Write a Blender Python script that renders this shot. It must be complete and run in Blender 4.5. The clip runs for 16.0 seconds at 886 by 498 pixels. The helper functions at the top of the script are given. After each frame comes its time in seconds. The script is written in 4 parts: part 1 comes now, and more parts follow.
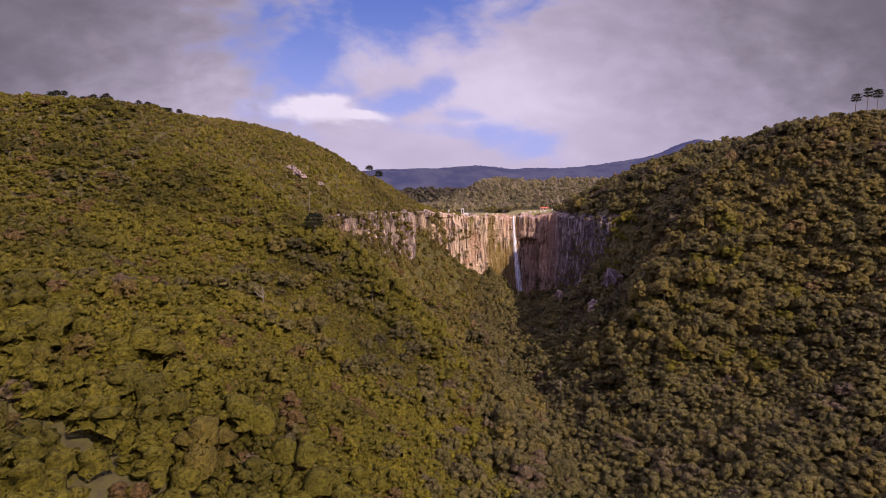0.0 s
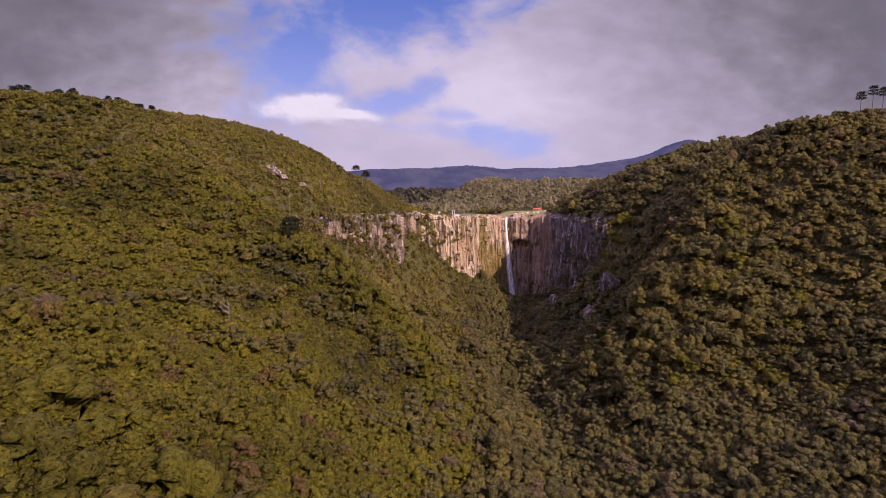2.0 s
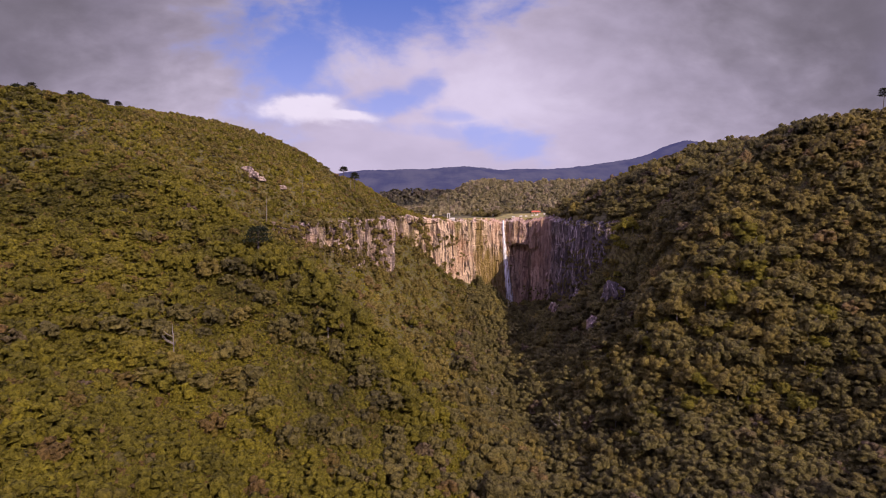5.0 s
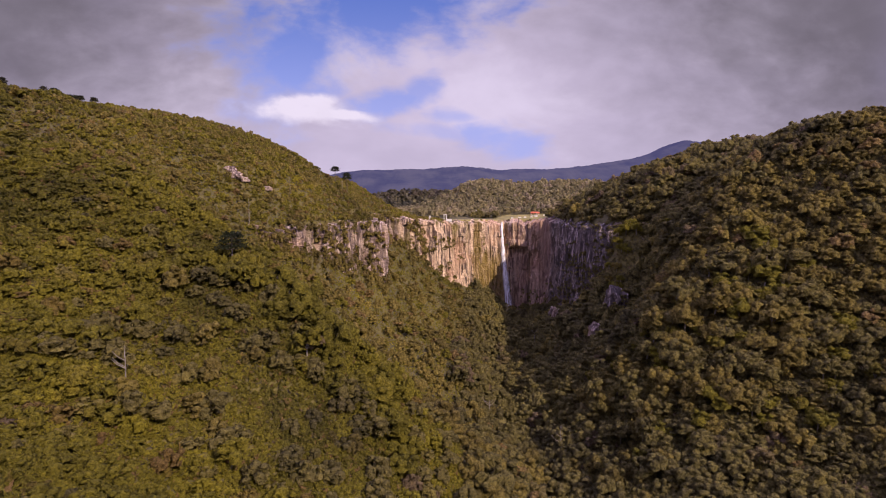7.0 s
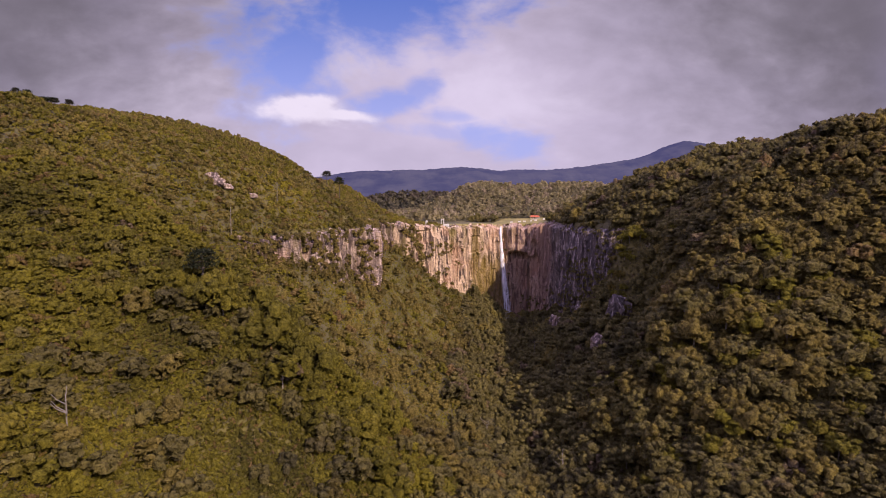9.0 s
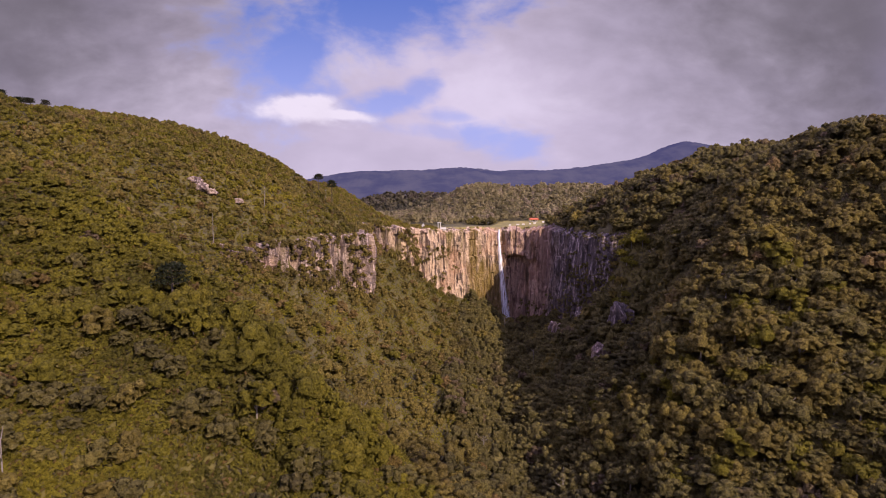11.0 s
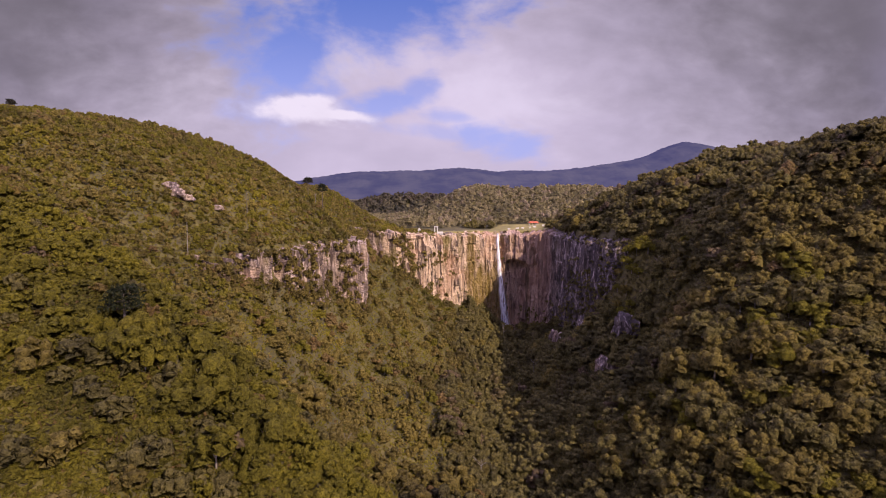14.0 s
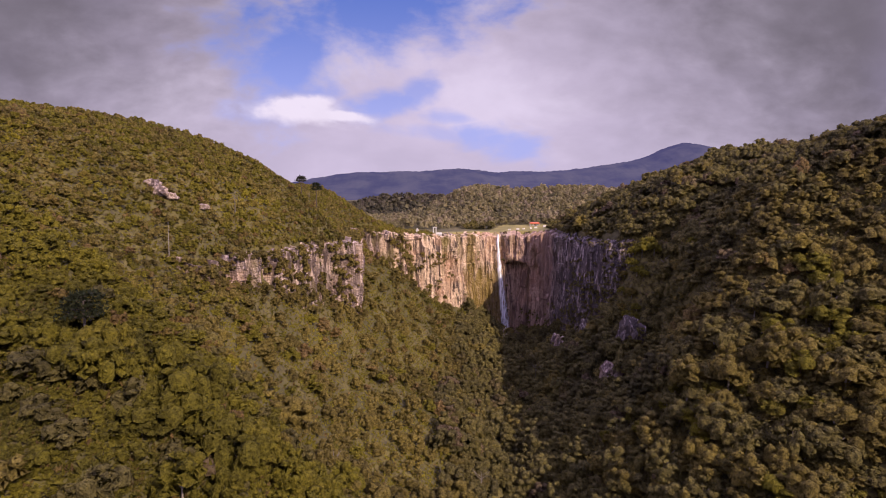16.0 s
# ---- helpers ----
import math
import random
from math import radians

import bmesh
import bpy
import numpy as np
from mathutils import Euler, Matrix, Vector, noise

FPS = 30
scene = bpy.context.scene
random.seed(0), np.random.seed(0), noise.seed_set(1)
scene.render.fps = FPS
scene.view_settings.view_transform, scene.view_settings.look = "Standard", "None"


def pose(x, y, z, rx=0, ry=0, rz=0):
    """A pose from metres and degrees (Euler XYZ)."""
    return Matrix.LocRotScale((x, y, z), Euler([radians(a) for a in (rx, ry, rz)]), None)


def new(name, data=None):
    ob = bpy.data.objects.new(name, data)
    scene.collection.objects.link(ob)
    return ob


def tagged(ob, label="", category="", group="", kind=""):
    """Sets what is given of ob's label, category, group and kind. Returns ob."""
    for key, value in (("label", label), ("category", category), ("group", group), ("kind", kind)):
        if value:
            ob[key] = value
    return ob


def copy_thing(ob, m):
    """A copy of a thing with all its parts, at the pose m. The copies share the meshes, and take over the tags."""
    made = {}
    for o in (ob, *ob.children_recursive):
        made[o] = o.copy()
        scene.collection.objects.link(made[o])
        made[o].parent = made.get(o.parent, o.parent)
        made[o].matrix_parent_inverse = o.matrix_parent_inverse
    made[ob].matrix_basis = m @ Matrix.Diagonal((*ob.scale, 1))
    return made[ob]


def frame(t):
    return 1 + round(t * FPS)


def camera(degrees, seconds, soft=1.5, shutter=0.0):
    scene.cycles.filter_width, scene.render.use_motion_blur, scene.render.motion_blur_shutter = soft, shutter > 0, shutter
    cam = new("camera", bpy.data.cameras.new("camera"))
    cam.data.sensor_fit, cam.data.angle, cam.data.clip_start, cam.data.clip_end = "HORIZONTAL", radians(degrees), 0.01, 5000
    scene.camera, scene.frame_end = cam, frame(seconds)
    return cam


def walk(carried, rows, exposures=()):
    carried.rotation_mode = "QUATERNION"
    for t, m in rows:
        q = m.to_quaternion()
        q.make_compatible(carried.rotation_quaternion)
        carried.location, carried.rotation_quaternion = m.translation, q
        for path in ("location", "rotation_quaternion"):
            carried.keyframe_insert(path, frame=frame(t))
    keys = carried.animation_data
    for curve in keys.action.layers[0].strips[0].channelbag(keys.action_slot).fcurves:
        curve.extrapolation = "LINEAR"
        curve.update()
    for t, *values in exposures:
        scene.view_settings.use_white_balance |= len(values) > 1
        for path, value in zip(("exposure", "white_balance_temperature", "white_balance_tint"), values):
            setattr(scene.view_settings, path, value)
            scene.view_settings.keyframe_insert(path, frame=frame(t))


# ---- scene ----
cam = camera(78.7, 16.0, soft=1.0)
METRES, EYE, TILT, LEAN, TURN = 120.0, 150.0, 0.0, -4.4, 0.0
ROWS = [
    (0.0, 0.0, 0.0, 0.0, -0.51, -6.52, 4.48),
    (0.5, 0.0028, 0.0396, 0.0017, -0.58, -6.54, 4.47),
    (1.0, 0.006, 0.0777, 0.0029, -0.76, -6.55, 4.46),
    (1.5, 0.0089, 0.1152, 0.0044, -1.17, -6.58, 4.44),
    (2.0, 0.0129, 0.1517, 0.0057, -1.41, -6.6, 4.45),
    (2.5, 0.0167, 0.1887, 0.0076, -1.51, -6.59, 4.42),
    (3.0, 0.0212, 0.2257, 0.0098, -1.6, -6.57, 4.44),
    (3.5, 0.0263, 0.2625, 0.0122, -1.64, -6.55, 4.46),
    (4.0, 0.0312, 0.2983, 0.0131, -1.65, -6.53, 4.46),
    (6.5, 0.058, 0.4686, 0.0162, -1.81, -6.54, 4.43),
    (7.0, 0.0638, 0.5015, 0.0173, -1.83, -6.54, 4.44),
    (7.5, 0.0702, 0.5347, 0.0217, -1.82, -6.54, 4.41),
    (8.0, 0.0764, 0.5683, 0.03, -1.84, -6.54, 4.44),
    (8.5, 0.0828, 0.6003, 0.0379, -1.87, -6.54, 4.45),
    (9.0, 0.0889, 0.6293, 0.044, -1.88, -6.52, 4.44),
    (11.5, 0.1155, 0.7572, 0.0662, -1.99, -6.53, 4.4),
    (12.0, 0.1195, 0.7811, 0.0715, -1.99, -6.54, 4.39),
    (12.5, 0.1231, 0.8055, 0.0775, -2.01, -6.54, 4.38),
    (13.0, 0.1271, 0.8295, 0.082, -2.01, -6.54, 4.37),
    (13.5, 0.1305, 0.8536, 0.083, -2.07, -6.53, 4.37),
    (14.0, 0.1333, 0.8783, 0.0812, -2.09, -6.52, 4.37),
    (14.5, 0.1361, 0.9025, 0.079, -2.09, -6.49, 4.36),
    (15.0, 0.1379, 0.9277, 0.0764, -2.11, -6.45, 4.36),
    (15.5, 0.1394, 0.9538, 0.0738, -2.13, -6.44, 4.34),
    (16.0, 0.1406, 0.9813, 0.0708, -2.15, -6.42, 4.33),
]
walk(cam, [(t, pose(0, 0, EYE, TILT, LEAN, TURN) @ pose(METRES * x, METRES * y, METRES * z, 90 + pitch, roll, yaw)) for t, x, y, z, yaw, pitch, roll in ROWS],
     [(0.0, -0.26, 6180, 25), (16.0, -0.2, 6240, 25)])

# ---- light: sun from behind and to the right, broken cloud over blue ----
SUN_DIR = Vector((0.54, -0.64, 0.60)).normalized()
sun = new("sun", bpy.data.lights.new("sun", "SUN"))
sun.data.energy, sun.data.angle, sun.data.color = 6.6, radians(0.6), (1.0, 0.82, 0.59)
sun.rotation_mode = "QUATERNION"
sun.rotation_quaternion = SUN_DIR.to_track_quat("Z", "Y")


class Nodes:
    """Short way to wire a node tree."""

    def __init__(self, tree):
        self.tree = tree
        tree.nodes.clear()

    def add(self, kind, inputs=None, **props):
        n = self.tree.nodes.new(kind)
        for k, v in props.items():
            setattr(n, k, v)
        for k, v in (inputs or {}).items():
            sock = n.inputs[k]
            if isinstance(v, bpy.types.NodeSocket):
                self.tree.links.new(v, sock)
            else:
                sock.default_value = v
        return n

    def math(self, op, a, b=0.0, c=0.0, clamp=False):
        return self.add("ShaderNodeMath", {0: a, 1: b, 2: c}, operation=op, use_clamp=clamp).outputs[0]

    def mix(self, f, a, b, blend="MIX"):
        n = self.add("ShaderNodeMix", {}, data_type="RGBA", blend_type=blend)
        for i, v in ((0, f), (6, a), (7, b)):
            if isinstance(v, bpy.types.NodeSocket):
                self.tree.links.new(v, n.inputs[i])
            else:
                n.inputs[i].default_value = v
        return n.outputs[2]

    def step(self, x, lo, hi):
        return self.add("ShaderNodeMapRange", {"Value": x, "From Min": lo, "From Max": hi}, interpolation_type="SMOOTHSTEP").outputs[0]

    def noise(self, vec, scale, detail=4.0, rough=0.55):
        return self.add("ShaderNodeTexNoise", {"Vector": vec, "Scale": scale, "Detail": detail, "Roughness": rough}).outputs[0]


def build_world():
    world = bpy.data.worlds.new("sky")
    scene.world = world
    world.use_nodes = True
    g = Nodes(world.node_tree)
    way = g.add("ShaderNodeTexCoord").outputs["Generated"]
    sky = g.add("ShaderNodeTexSky", sky_type="NISHITA", sun_disc=False, sun_elevation=math.asin(SUN_DIR.z),
                sun_rotation=math.atan2(SUN_DIR.x, SUN_DIR.y), altitude=900.0).outputs[0]
    blue = g.mix(1.0, sky, (0.085, 0.085, 0.085, 1), "MULTIPLY")
    s = g.add("ShaderNodeSeparateXYZ", {0: way})
    ahead = g.math("MAXIMUM", g.math("ABSOLUTE", s.outputs[1]), 0.15)
    az = g.math("DIVIDE", s.outputs[0], ahead)
    el = g.math("DIVIDE", s.outputs[2], ahead)
    flat = g.add("ShaderNodeCombineXYZ", {0: g.math("MULTIPLY", az, 0.9), 1: g.math("MULTIPLY", el, 1.6), 2: 0.3}).outputs[0]
    bent = g.add("ShaderNodeTexNoise", {"Vector": flat, "Scale": 2.2, "Detail": 3.0}).outputs["Color"]
    flat = g.add("ShaderNodeVectorMath", {0: flat, 1: g.add("ShaderNodeVectorMath", {0: bent, "Scale": 0.16}, operation="SCALE").outputs[0]}, operation="ADD").outputs[0]
    big = g.noise(flat, 3.6, 5.0, 0.52)
    fine = g.noise(flat, 13.0, 5.0, 0.55)
    wob = g.math("ADD", g.math("MULTIPLY", g.math("SUBTRACT", big, 0.5), 1.7), g.math("MULTIPLY", g.math("SUBTRACT", fine, 0.5), 2.2))

    def oval(ca, ce, ra, re, turn, soft=0.5, ragged=1.0):
        """How far a direction lies within a slanting oval of the sky, with a ragged edge."""
        c, d = math.cos(radians(turn)), math.sin(radians(turn))
        a, e = g.math("SUBTRACT", az, ca), g.math("SUBTRACT", el, ce)
        u = g.math("ADD", g.math("MULTIPLY", a, c / ra), g.math("MULTIPLY", e, d / ra))
        v = g.math("ADD", g.math("MULTIPLY", a, -d / re), g.math("MULTIPLY", e, c / re))
        r = g.math("SQRT", g.math("ADD", g.math("MULTIPLY", u, u), g.math("MULTIPLY", v, v)))
        return g.step(g.math("ADD", r, g.math("MULTIPLY", wob, ragged)), 1.0 + soft, 1.0 - soft)

    gap = oval(-0.065, 0.335, 0.25, 0.088, 16, 0.5, 0.8)
    gap = g.math("MAXIMUM", gap, oval(-0.225, 0.228, 0.115, 0.075, 42, 0.55, 0.8))
    for ca, ce, ra, re, turn, much in ((-0.075, 0.153, 0.085, 0.021, 12, 0.9), (-0.012, 0.172, 0.045, 0.022, 30, 0.8), (0.135, 0.094, 0.075, 0.030, -12, 0.85), (0.06, 0.131, 0.05, 0.013, -4, 0.6),
                                       (0.06, 0.098, 0.10, 0.012, -6, 0.5)):
        gap = g.math("MAXIMUM", gap, g.math("MULTIPLY", oval(ca, ce, ra, re, turn, 0.6, 1.1), much))
    aloft = g.math("MAXIMUM", el, g.math("MULTIPLY", g.math("ABSOLUTE", az), 0.7))
    # higher up and behind, broken cloud over deep blue
    gap = g.math("MAXIMUM", gap, g.math("MULTIPLY", g.step(aloft, 0.55, 1.1), g.step(big, 0.52, 0.36)))
    grey = g.step(g.math("ADD", g.math("ADD", g.math("MULTIPLY", g.math("ABSOLUTE", g.math("SUBTRACT", az, 0.02)), 0.62), g.math("MULTIPLY", el, 0.75)),
                         g.math("MULTIPLY", wob, 0.12)), 0.12, 0.72)
    cloud = g.mix(grey, (0.62, 0.56, 0.67, 1), (0.17, 0.155, 0.175, 1))
    puff = oval(-0.215, 0.138, 0.085, 0.020, -5, 0.5, 1.1)
    for ca, ce, ra, re in ((-0.232, 0.152, 0.050, 0.020), (-0.195, 0.150, 0.034, 0.016), (-0.150, 0.132, 0.05, 0.012)):
        puff = g.math("MAXIMUM", puff, oval(ca, ce, ra, re, -4, 0.4, 1.1))
    cloud = g.mix(g.math("MULTIPLY", puff, 0.9), cloud, (0.90, 0.85, 0.90, 1))
    billow = g.noise(flat, 3.4, 6.0, 0.52)
    cloud = g.mix(g.math("MULTIPLY", g.step(billow, 0.44, 0.66), g.math("SUBTRACT", 0.62, g.math("MULTIPLY", grey, 0.54))), cloud, (0.82, 0.76, 0.86, 1))
    cloud = g.mix(g.math("MULTIPLY", g.step(billow, 0.50, 0.30), 0.22), cloud, (0.30, 0.275, 0.35, 1))
    # Unseen cloud overhead is brightened far beyond the rest, to fill the shadows.
    cloud = g.mix(g.step(aloft, 0.55, 1.1), cloud, (1.5, 1.3, 2.0, 1))
    gap = g.math("MULTIPLY", gap, g.math("SUBTRACT", 1.0, puff))
    low = g.step(el, 0.40, 0.05)
    out = g.mix(gap, cloud, g.mix(0.8, blue, g.mix(low, (0.10, 0.19, 0.60, 1), (0.40, 0.46, 0.90, 1))))
    bg = g.add("ShaderNodeBackground", {"Color": out, "Strength": 1.13})
    g.tree.links.new(bg.outputs[0], g.add("ShaderNodeOutputWorld").inputs[0])


build_world()


# ---- materials ----
def material(name, build):
    m = bpy.data.materials.new(name)
    m.use_nodes = True
    g = Nodes(m.node_tree)
    shader = build(g)
    g.tree.links.new(shader, g.add("ShaderNodeOutputMaterial").inputs[0])
    return m


def bsdf(g, color, rough=0.8, height=None, depth=0.3, metal=0.0, **more):
    ins = {"Base Color": color, "Roughness": rough, "Metallic": metal, **more}
    if height is not None:
        ins["Normal"] = g.add("ShaderNodeBump", {"Height": height, "Strength": 0.6, "Distance": depth}).outputs[0]
    return g.add("ShaderNodeBsdfPrincipled", ins).outputs[0]


def place(g):
    return g.add("ShaderNodeNewGeometry").outputs["Position"]


def leaf_material(name, dark, mid, light, brown, patch=0.02, rust=0.7, grain=1.7):
    def build(g):
        pos = place(g)
        tone = g.add("ShaderNodeAttribute", attribute_name="tone", attribute_type="GEOMETRY").outputs["Fac"]
        island = g.add("ShaderNodeNewGeometry").outputs["Random Per Island"]
        area = g.noise(pos, patch, 3.0)
        t = g.math("ADD", g.math("MULTIPLY", tone, 0.28), g.math("MULTIPLY", g.math("SUBTRACT", area, 0.24), 1.15))
        c = g.mix(g.step(t, 0.05, 0.55), (*dark, 1), (*mid, 1))
        c = g.mix(g.step(t, 0.5, 0.95), c, (*light, 1))
        odd = g.step(g.add("ShaderNodeTexWhiteNoise", {"W": g.math("MULTIPLY", tone, 977.0)}, noise_dimensions="1D").outputs[0], rust, 1.0)
        c = g.mix(g.math("MULTIPLY", odd, 0.8), c, (*brown, 1))
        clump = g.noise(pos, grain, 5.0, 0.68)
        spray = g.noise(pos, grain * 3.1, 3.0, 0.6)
        # Shade between leaf clumps and light on their tops are painted from the noise.
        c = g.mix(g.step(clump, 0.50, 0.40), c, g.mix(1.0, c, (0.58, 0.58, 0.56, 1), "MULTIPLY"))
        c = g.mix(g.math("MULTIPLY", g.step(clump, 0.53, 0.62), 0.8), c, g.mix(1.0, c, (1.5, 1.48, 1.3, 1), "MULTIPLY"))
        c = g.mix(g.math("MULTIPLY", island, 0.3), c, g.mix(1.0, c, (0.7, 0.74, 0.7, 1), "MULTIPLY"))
        rise = g.math("ADD", clump, g.math("MULTIPLY", spray, 0.45))
        bump = g.add("ShaderNodeBump", {"Height": rise, "Strength": 1.0, "Distance": 1.5 / grain}).outputs[0]
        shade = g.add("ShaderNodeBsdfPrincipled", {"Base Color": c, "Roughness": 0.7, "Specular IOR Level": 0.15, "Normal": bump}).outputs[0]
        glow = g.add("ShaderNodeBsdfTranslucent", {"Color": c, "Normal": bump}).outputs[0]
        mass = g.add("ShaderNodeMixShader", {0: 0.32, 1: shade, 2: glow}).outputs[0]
        # gaps between the sprays
        hole = g.step(g.add("ShaderNodeTexNoise", {"Vector": pos, "Scale": grain * 1.5, "Detail": 2.0, "Roughness": 0.6}).outputs["Fac"], 0.40, 0.36)
        return g.add("ShaderNodeMixShader", {0: hole, 1: mass, 2: g.add("ShaderNodeBsdfTransparent").outputs[0]}).outputs[0]
    return material(name, build)


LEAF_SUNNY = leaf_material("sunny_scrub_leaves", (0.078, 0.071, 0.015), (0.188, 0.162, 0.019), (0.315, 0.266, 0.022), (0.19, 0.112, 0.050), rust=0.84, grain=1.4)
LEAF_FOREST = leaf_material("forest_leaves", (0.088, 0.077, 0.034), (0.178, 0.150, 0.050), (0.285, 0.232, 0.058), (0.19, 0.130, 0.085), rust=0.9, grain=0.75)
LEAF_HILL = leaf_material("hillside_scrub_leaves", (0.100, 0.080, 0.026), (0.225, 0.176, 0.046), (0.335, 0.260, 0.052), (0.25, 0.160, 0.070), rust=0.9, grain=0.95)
# Far leaves are paler and greyer, with some distance haze in their colour.
LEAF_FAR_HAZE = leaf_material("hazed_far_leaves", (0.168, 0.153, 0.087), (0.338, 0.287, 0.151), (0.484, 0.406, 0.208), (0.367, 0.287, 0.208), grain=0.5)
# Distant leaves are dulled to grey, the haze put into their colour.
LEAF_DISTANT_HAZE = leaf_material("hazed_distant_leaves", (0.065, 0.064, 0.046), (0.12, 0.105, 0.066), (0.17, 0.145, 0.085), (0.14, 0.11, 0.09), patch=0.006, grain=0.3)
LEAF_PINE = leaf_material("pine_needles", (0.02, 0.026, 0.012), (0.035, 0.042, 0.018), (0.05, 0.055, 0.02), (0.04, 0.035, 0.02))


def bark_build(g):
    n = g.noise(place(g), 3.0)
    return bsdf(g, g.mix(n, (0.16, 0.13, 0.10, 1), (0.36, 0.31, 0.26, 1)), 0.9, n, 0.05)


BARK = material("bark", bark_build)


def pine_bark_build(g):
    n = g.noise(place(g), 2.0)
    return bsdf(g, g.mix(n, (0.05, 0.04, 0.035, 1), (0.14, 0.11, 0.09, 1)), 0.9, n, 0.05)


PINE_BARK = material("pine_bark", pine_bark_build)


def ground_build(g):
    pos = place(g)
    n, f = g.noise(pos, 0.03, 5.0), g.noise(pos, 0.6, 5.0)
    c = g.mix(g.step(n, 0.35, 0.65), (0.062, 0.055, 0.013, 1), (0.115, 0.094, 0.019, 1))
    c = g.mix(g.step(f, 0.45, 0.66), c, (0.045, 0.036, 0.014, 1))
    return bsdf(g, c, 0.95, f, 0.5)


GROUND = material("undergrowth", ground_build)


def grass_build(g):
    pos = place(g)
    n, f = g.noise(pos, 0.06, 4.0), g.noise(pos, 1.3, 4.0)
    c = g.mix(g.step(n, 0.35, 0.65), (0.16, 0.14, 0.035, 1), (0.27, 0.22, 0.06, 1))
    return bsdf(g, g.mix(g.math("MULTIPLY", f, 0.35), c, (0.10, 0.09, 0.03, 1)), 0.95, f, 0.2)


GRASS = material("mown_grass", grass_build)


def rock_build(g):
    pos = place(g)
    tall = g.add("ShaderNodeMapping", {"Vector": pos, "Scale": (1.0, 1.0, 0.18)}).outputs[0]
    streak = g.noise(tall, 0.5, 9.0, 0.72)
    fine = g.noise(g.add("ShaderNodeMapping", {"Vector": pos, "Scale": (1.0, 1.0, 0.45)}).outputs[0], 1.3, 7.0, 0.68)
    area = g.noise(pos, 0.035, 4.0)
    pillar = g.noise(g.add("ShaderNodeMapping", {"Vector": pos, "Scale": (1.0, 1.0, 0.10)}).outputs[0], 0.30, 3.0, 0.6)
    face = g.math("ADD", g.math("MULTIPLY", streak, 0.5), g.math("MULTIPLY", pillar, 0.5))
    c = g.mix(g.step(face, 0.43, 0.54), (0.075, 0.050, 0.040, 1), (0.58, 0.44, 0.31, 1))
    c = g.mix(g.math("MULTIPLY", g.step(area, 0.48, 0.68), 0.55), c, (0.36, 0.19, 0.10, 1))
    c = g.mix(g.math("MULTIPLY", g.step(fine, 0.50, 0.66), 0.62), c, (0.085, 0.062, 0.055, 1))
    moss = g.step(g.noise(g.add("ShaderNodeMapping", {"Vector": pos, "Scale": (1.0, 1.0, 0.3), "Location": (40, 7, 3)}).outputs[0], 0.07, 4.0), 0.52, 0.66)
    c = g.mix(g.math("MULTIPLY", moss, 0.8), c, (0.15, 0.115, 0.02, 1))
    at = g.add("ShaderNodeSeparateXYZ", {0: pos})
    wave = g.math("MULTIPLY", g.math("SUBTRACT", g.noise(pos, 0.09, 4.0), 0.5), 26.0)
    seep = g.step(g.math("ABSOLUTE", g.math("ADD", g.math("SUBTRACT", at.outputs[0], 61.0), g.math("MULTIPLY", wave, 0.4))), 6.0, 2.5)
    wet = g.math("MULTIPLY", g.step(g.math("ADD", at.outputs[2], wave), 92.0, 76.0), g.step(at.outputs[0], 50.0, 64.0))
    wet = g.math("MULTIPLY", g.math("MAXIMUM", seep, wet), g.math("MULTIPLY", g.step(at.outputs[0], 96.0, 92.0), g.step(at.outputs[1], 545.0, 560.0)))
    c = g.mix(g.math("MULTIPLY", wet, g.math("ADD", 0.4, g.math("MULTIPLY", g.step(fine, 0.62, 0.42), 0.55))), c, g.mix(streak, (0.075, 0.052, 0.009, 1), (0.29, 0.195, 0.028, 1)))
    # West cliff's own grey; right of x 90 it stands in for shade.
    grey_and_shade = g.math("MAXIMUM", g.math("MULTIPLY", g.step(at.outputs[1], 545.0, 520.0), g.step(at.outputs[0], 20.0, 0.0)),
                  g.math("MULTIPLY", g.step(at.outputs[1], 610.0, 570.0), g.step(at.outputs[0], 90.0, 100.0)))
    c = g.mix(g.math("MULTIPLY", grey_and_shade, g.math("ADD", g.math("MULTIPLY", g.step(g.noise(pos, 0.11, 5.0), 0.36, 0.56), 0.4), 0.45)), c, g.mix(g.step(streak, 0.48, 0.66), (0.075, 0.052, 0.050, 1), (0.52, 0.41, 0.37, 1)))
    # East wall darkened and greyed, its shade painted into the rock colour.
    east_shade = g.math("MULTIPLY", g.step(at.outputs[0], 124.0, 136.0), g.step(at.outputs[1], 640.0, 612.0))
    c = g.mix(g.math("MULTIPLY", east_shade, 0.75), c, g.mix(g.step(streak, 0.50, 0.66), (0.055, 0.043, 0.045, 1), (0.30, 0.25, 0.24, 1)))
    # Reddish rock by the falls, darkened as well for its shade.
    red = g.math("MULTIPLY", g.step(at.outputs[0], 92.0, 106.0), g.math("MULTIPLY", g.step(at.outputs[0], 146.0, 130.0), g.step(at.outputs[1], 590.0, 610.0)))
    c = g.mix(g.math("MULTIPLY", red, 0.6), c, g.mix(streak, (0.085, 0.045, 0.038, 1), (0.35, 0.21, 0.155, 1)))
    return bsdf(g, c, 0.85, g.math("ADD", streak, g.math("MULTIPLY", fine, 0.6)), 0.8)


ROCK = material("basalt_cliff", rock_build)


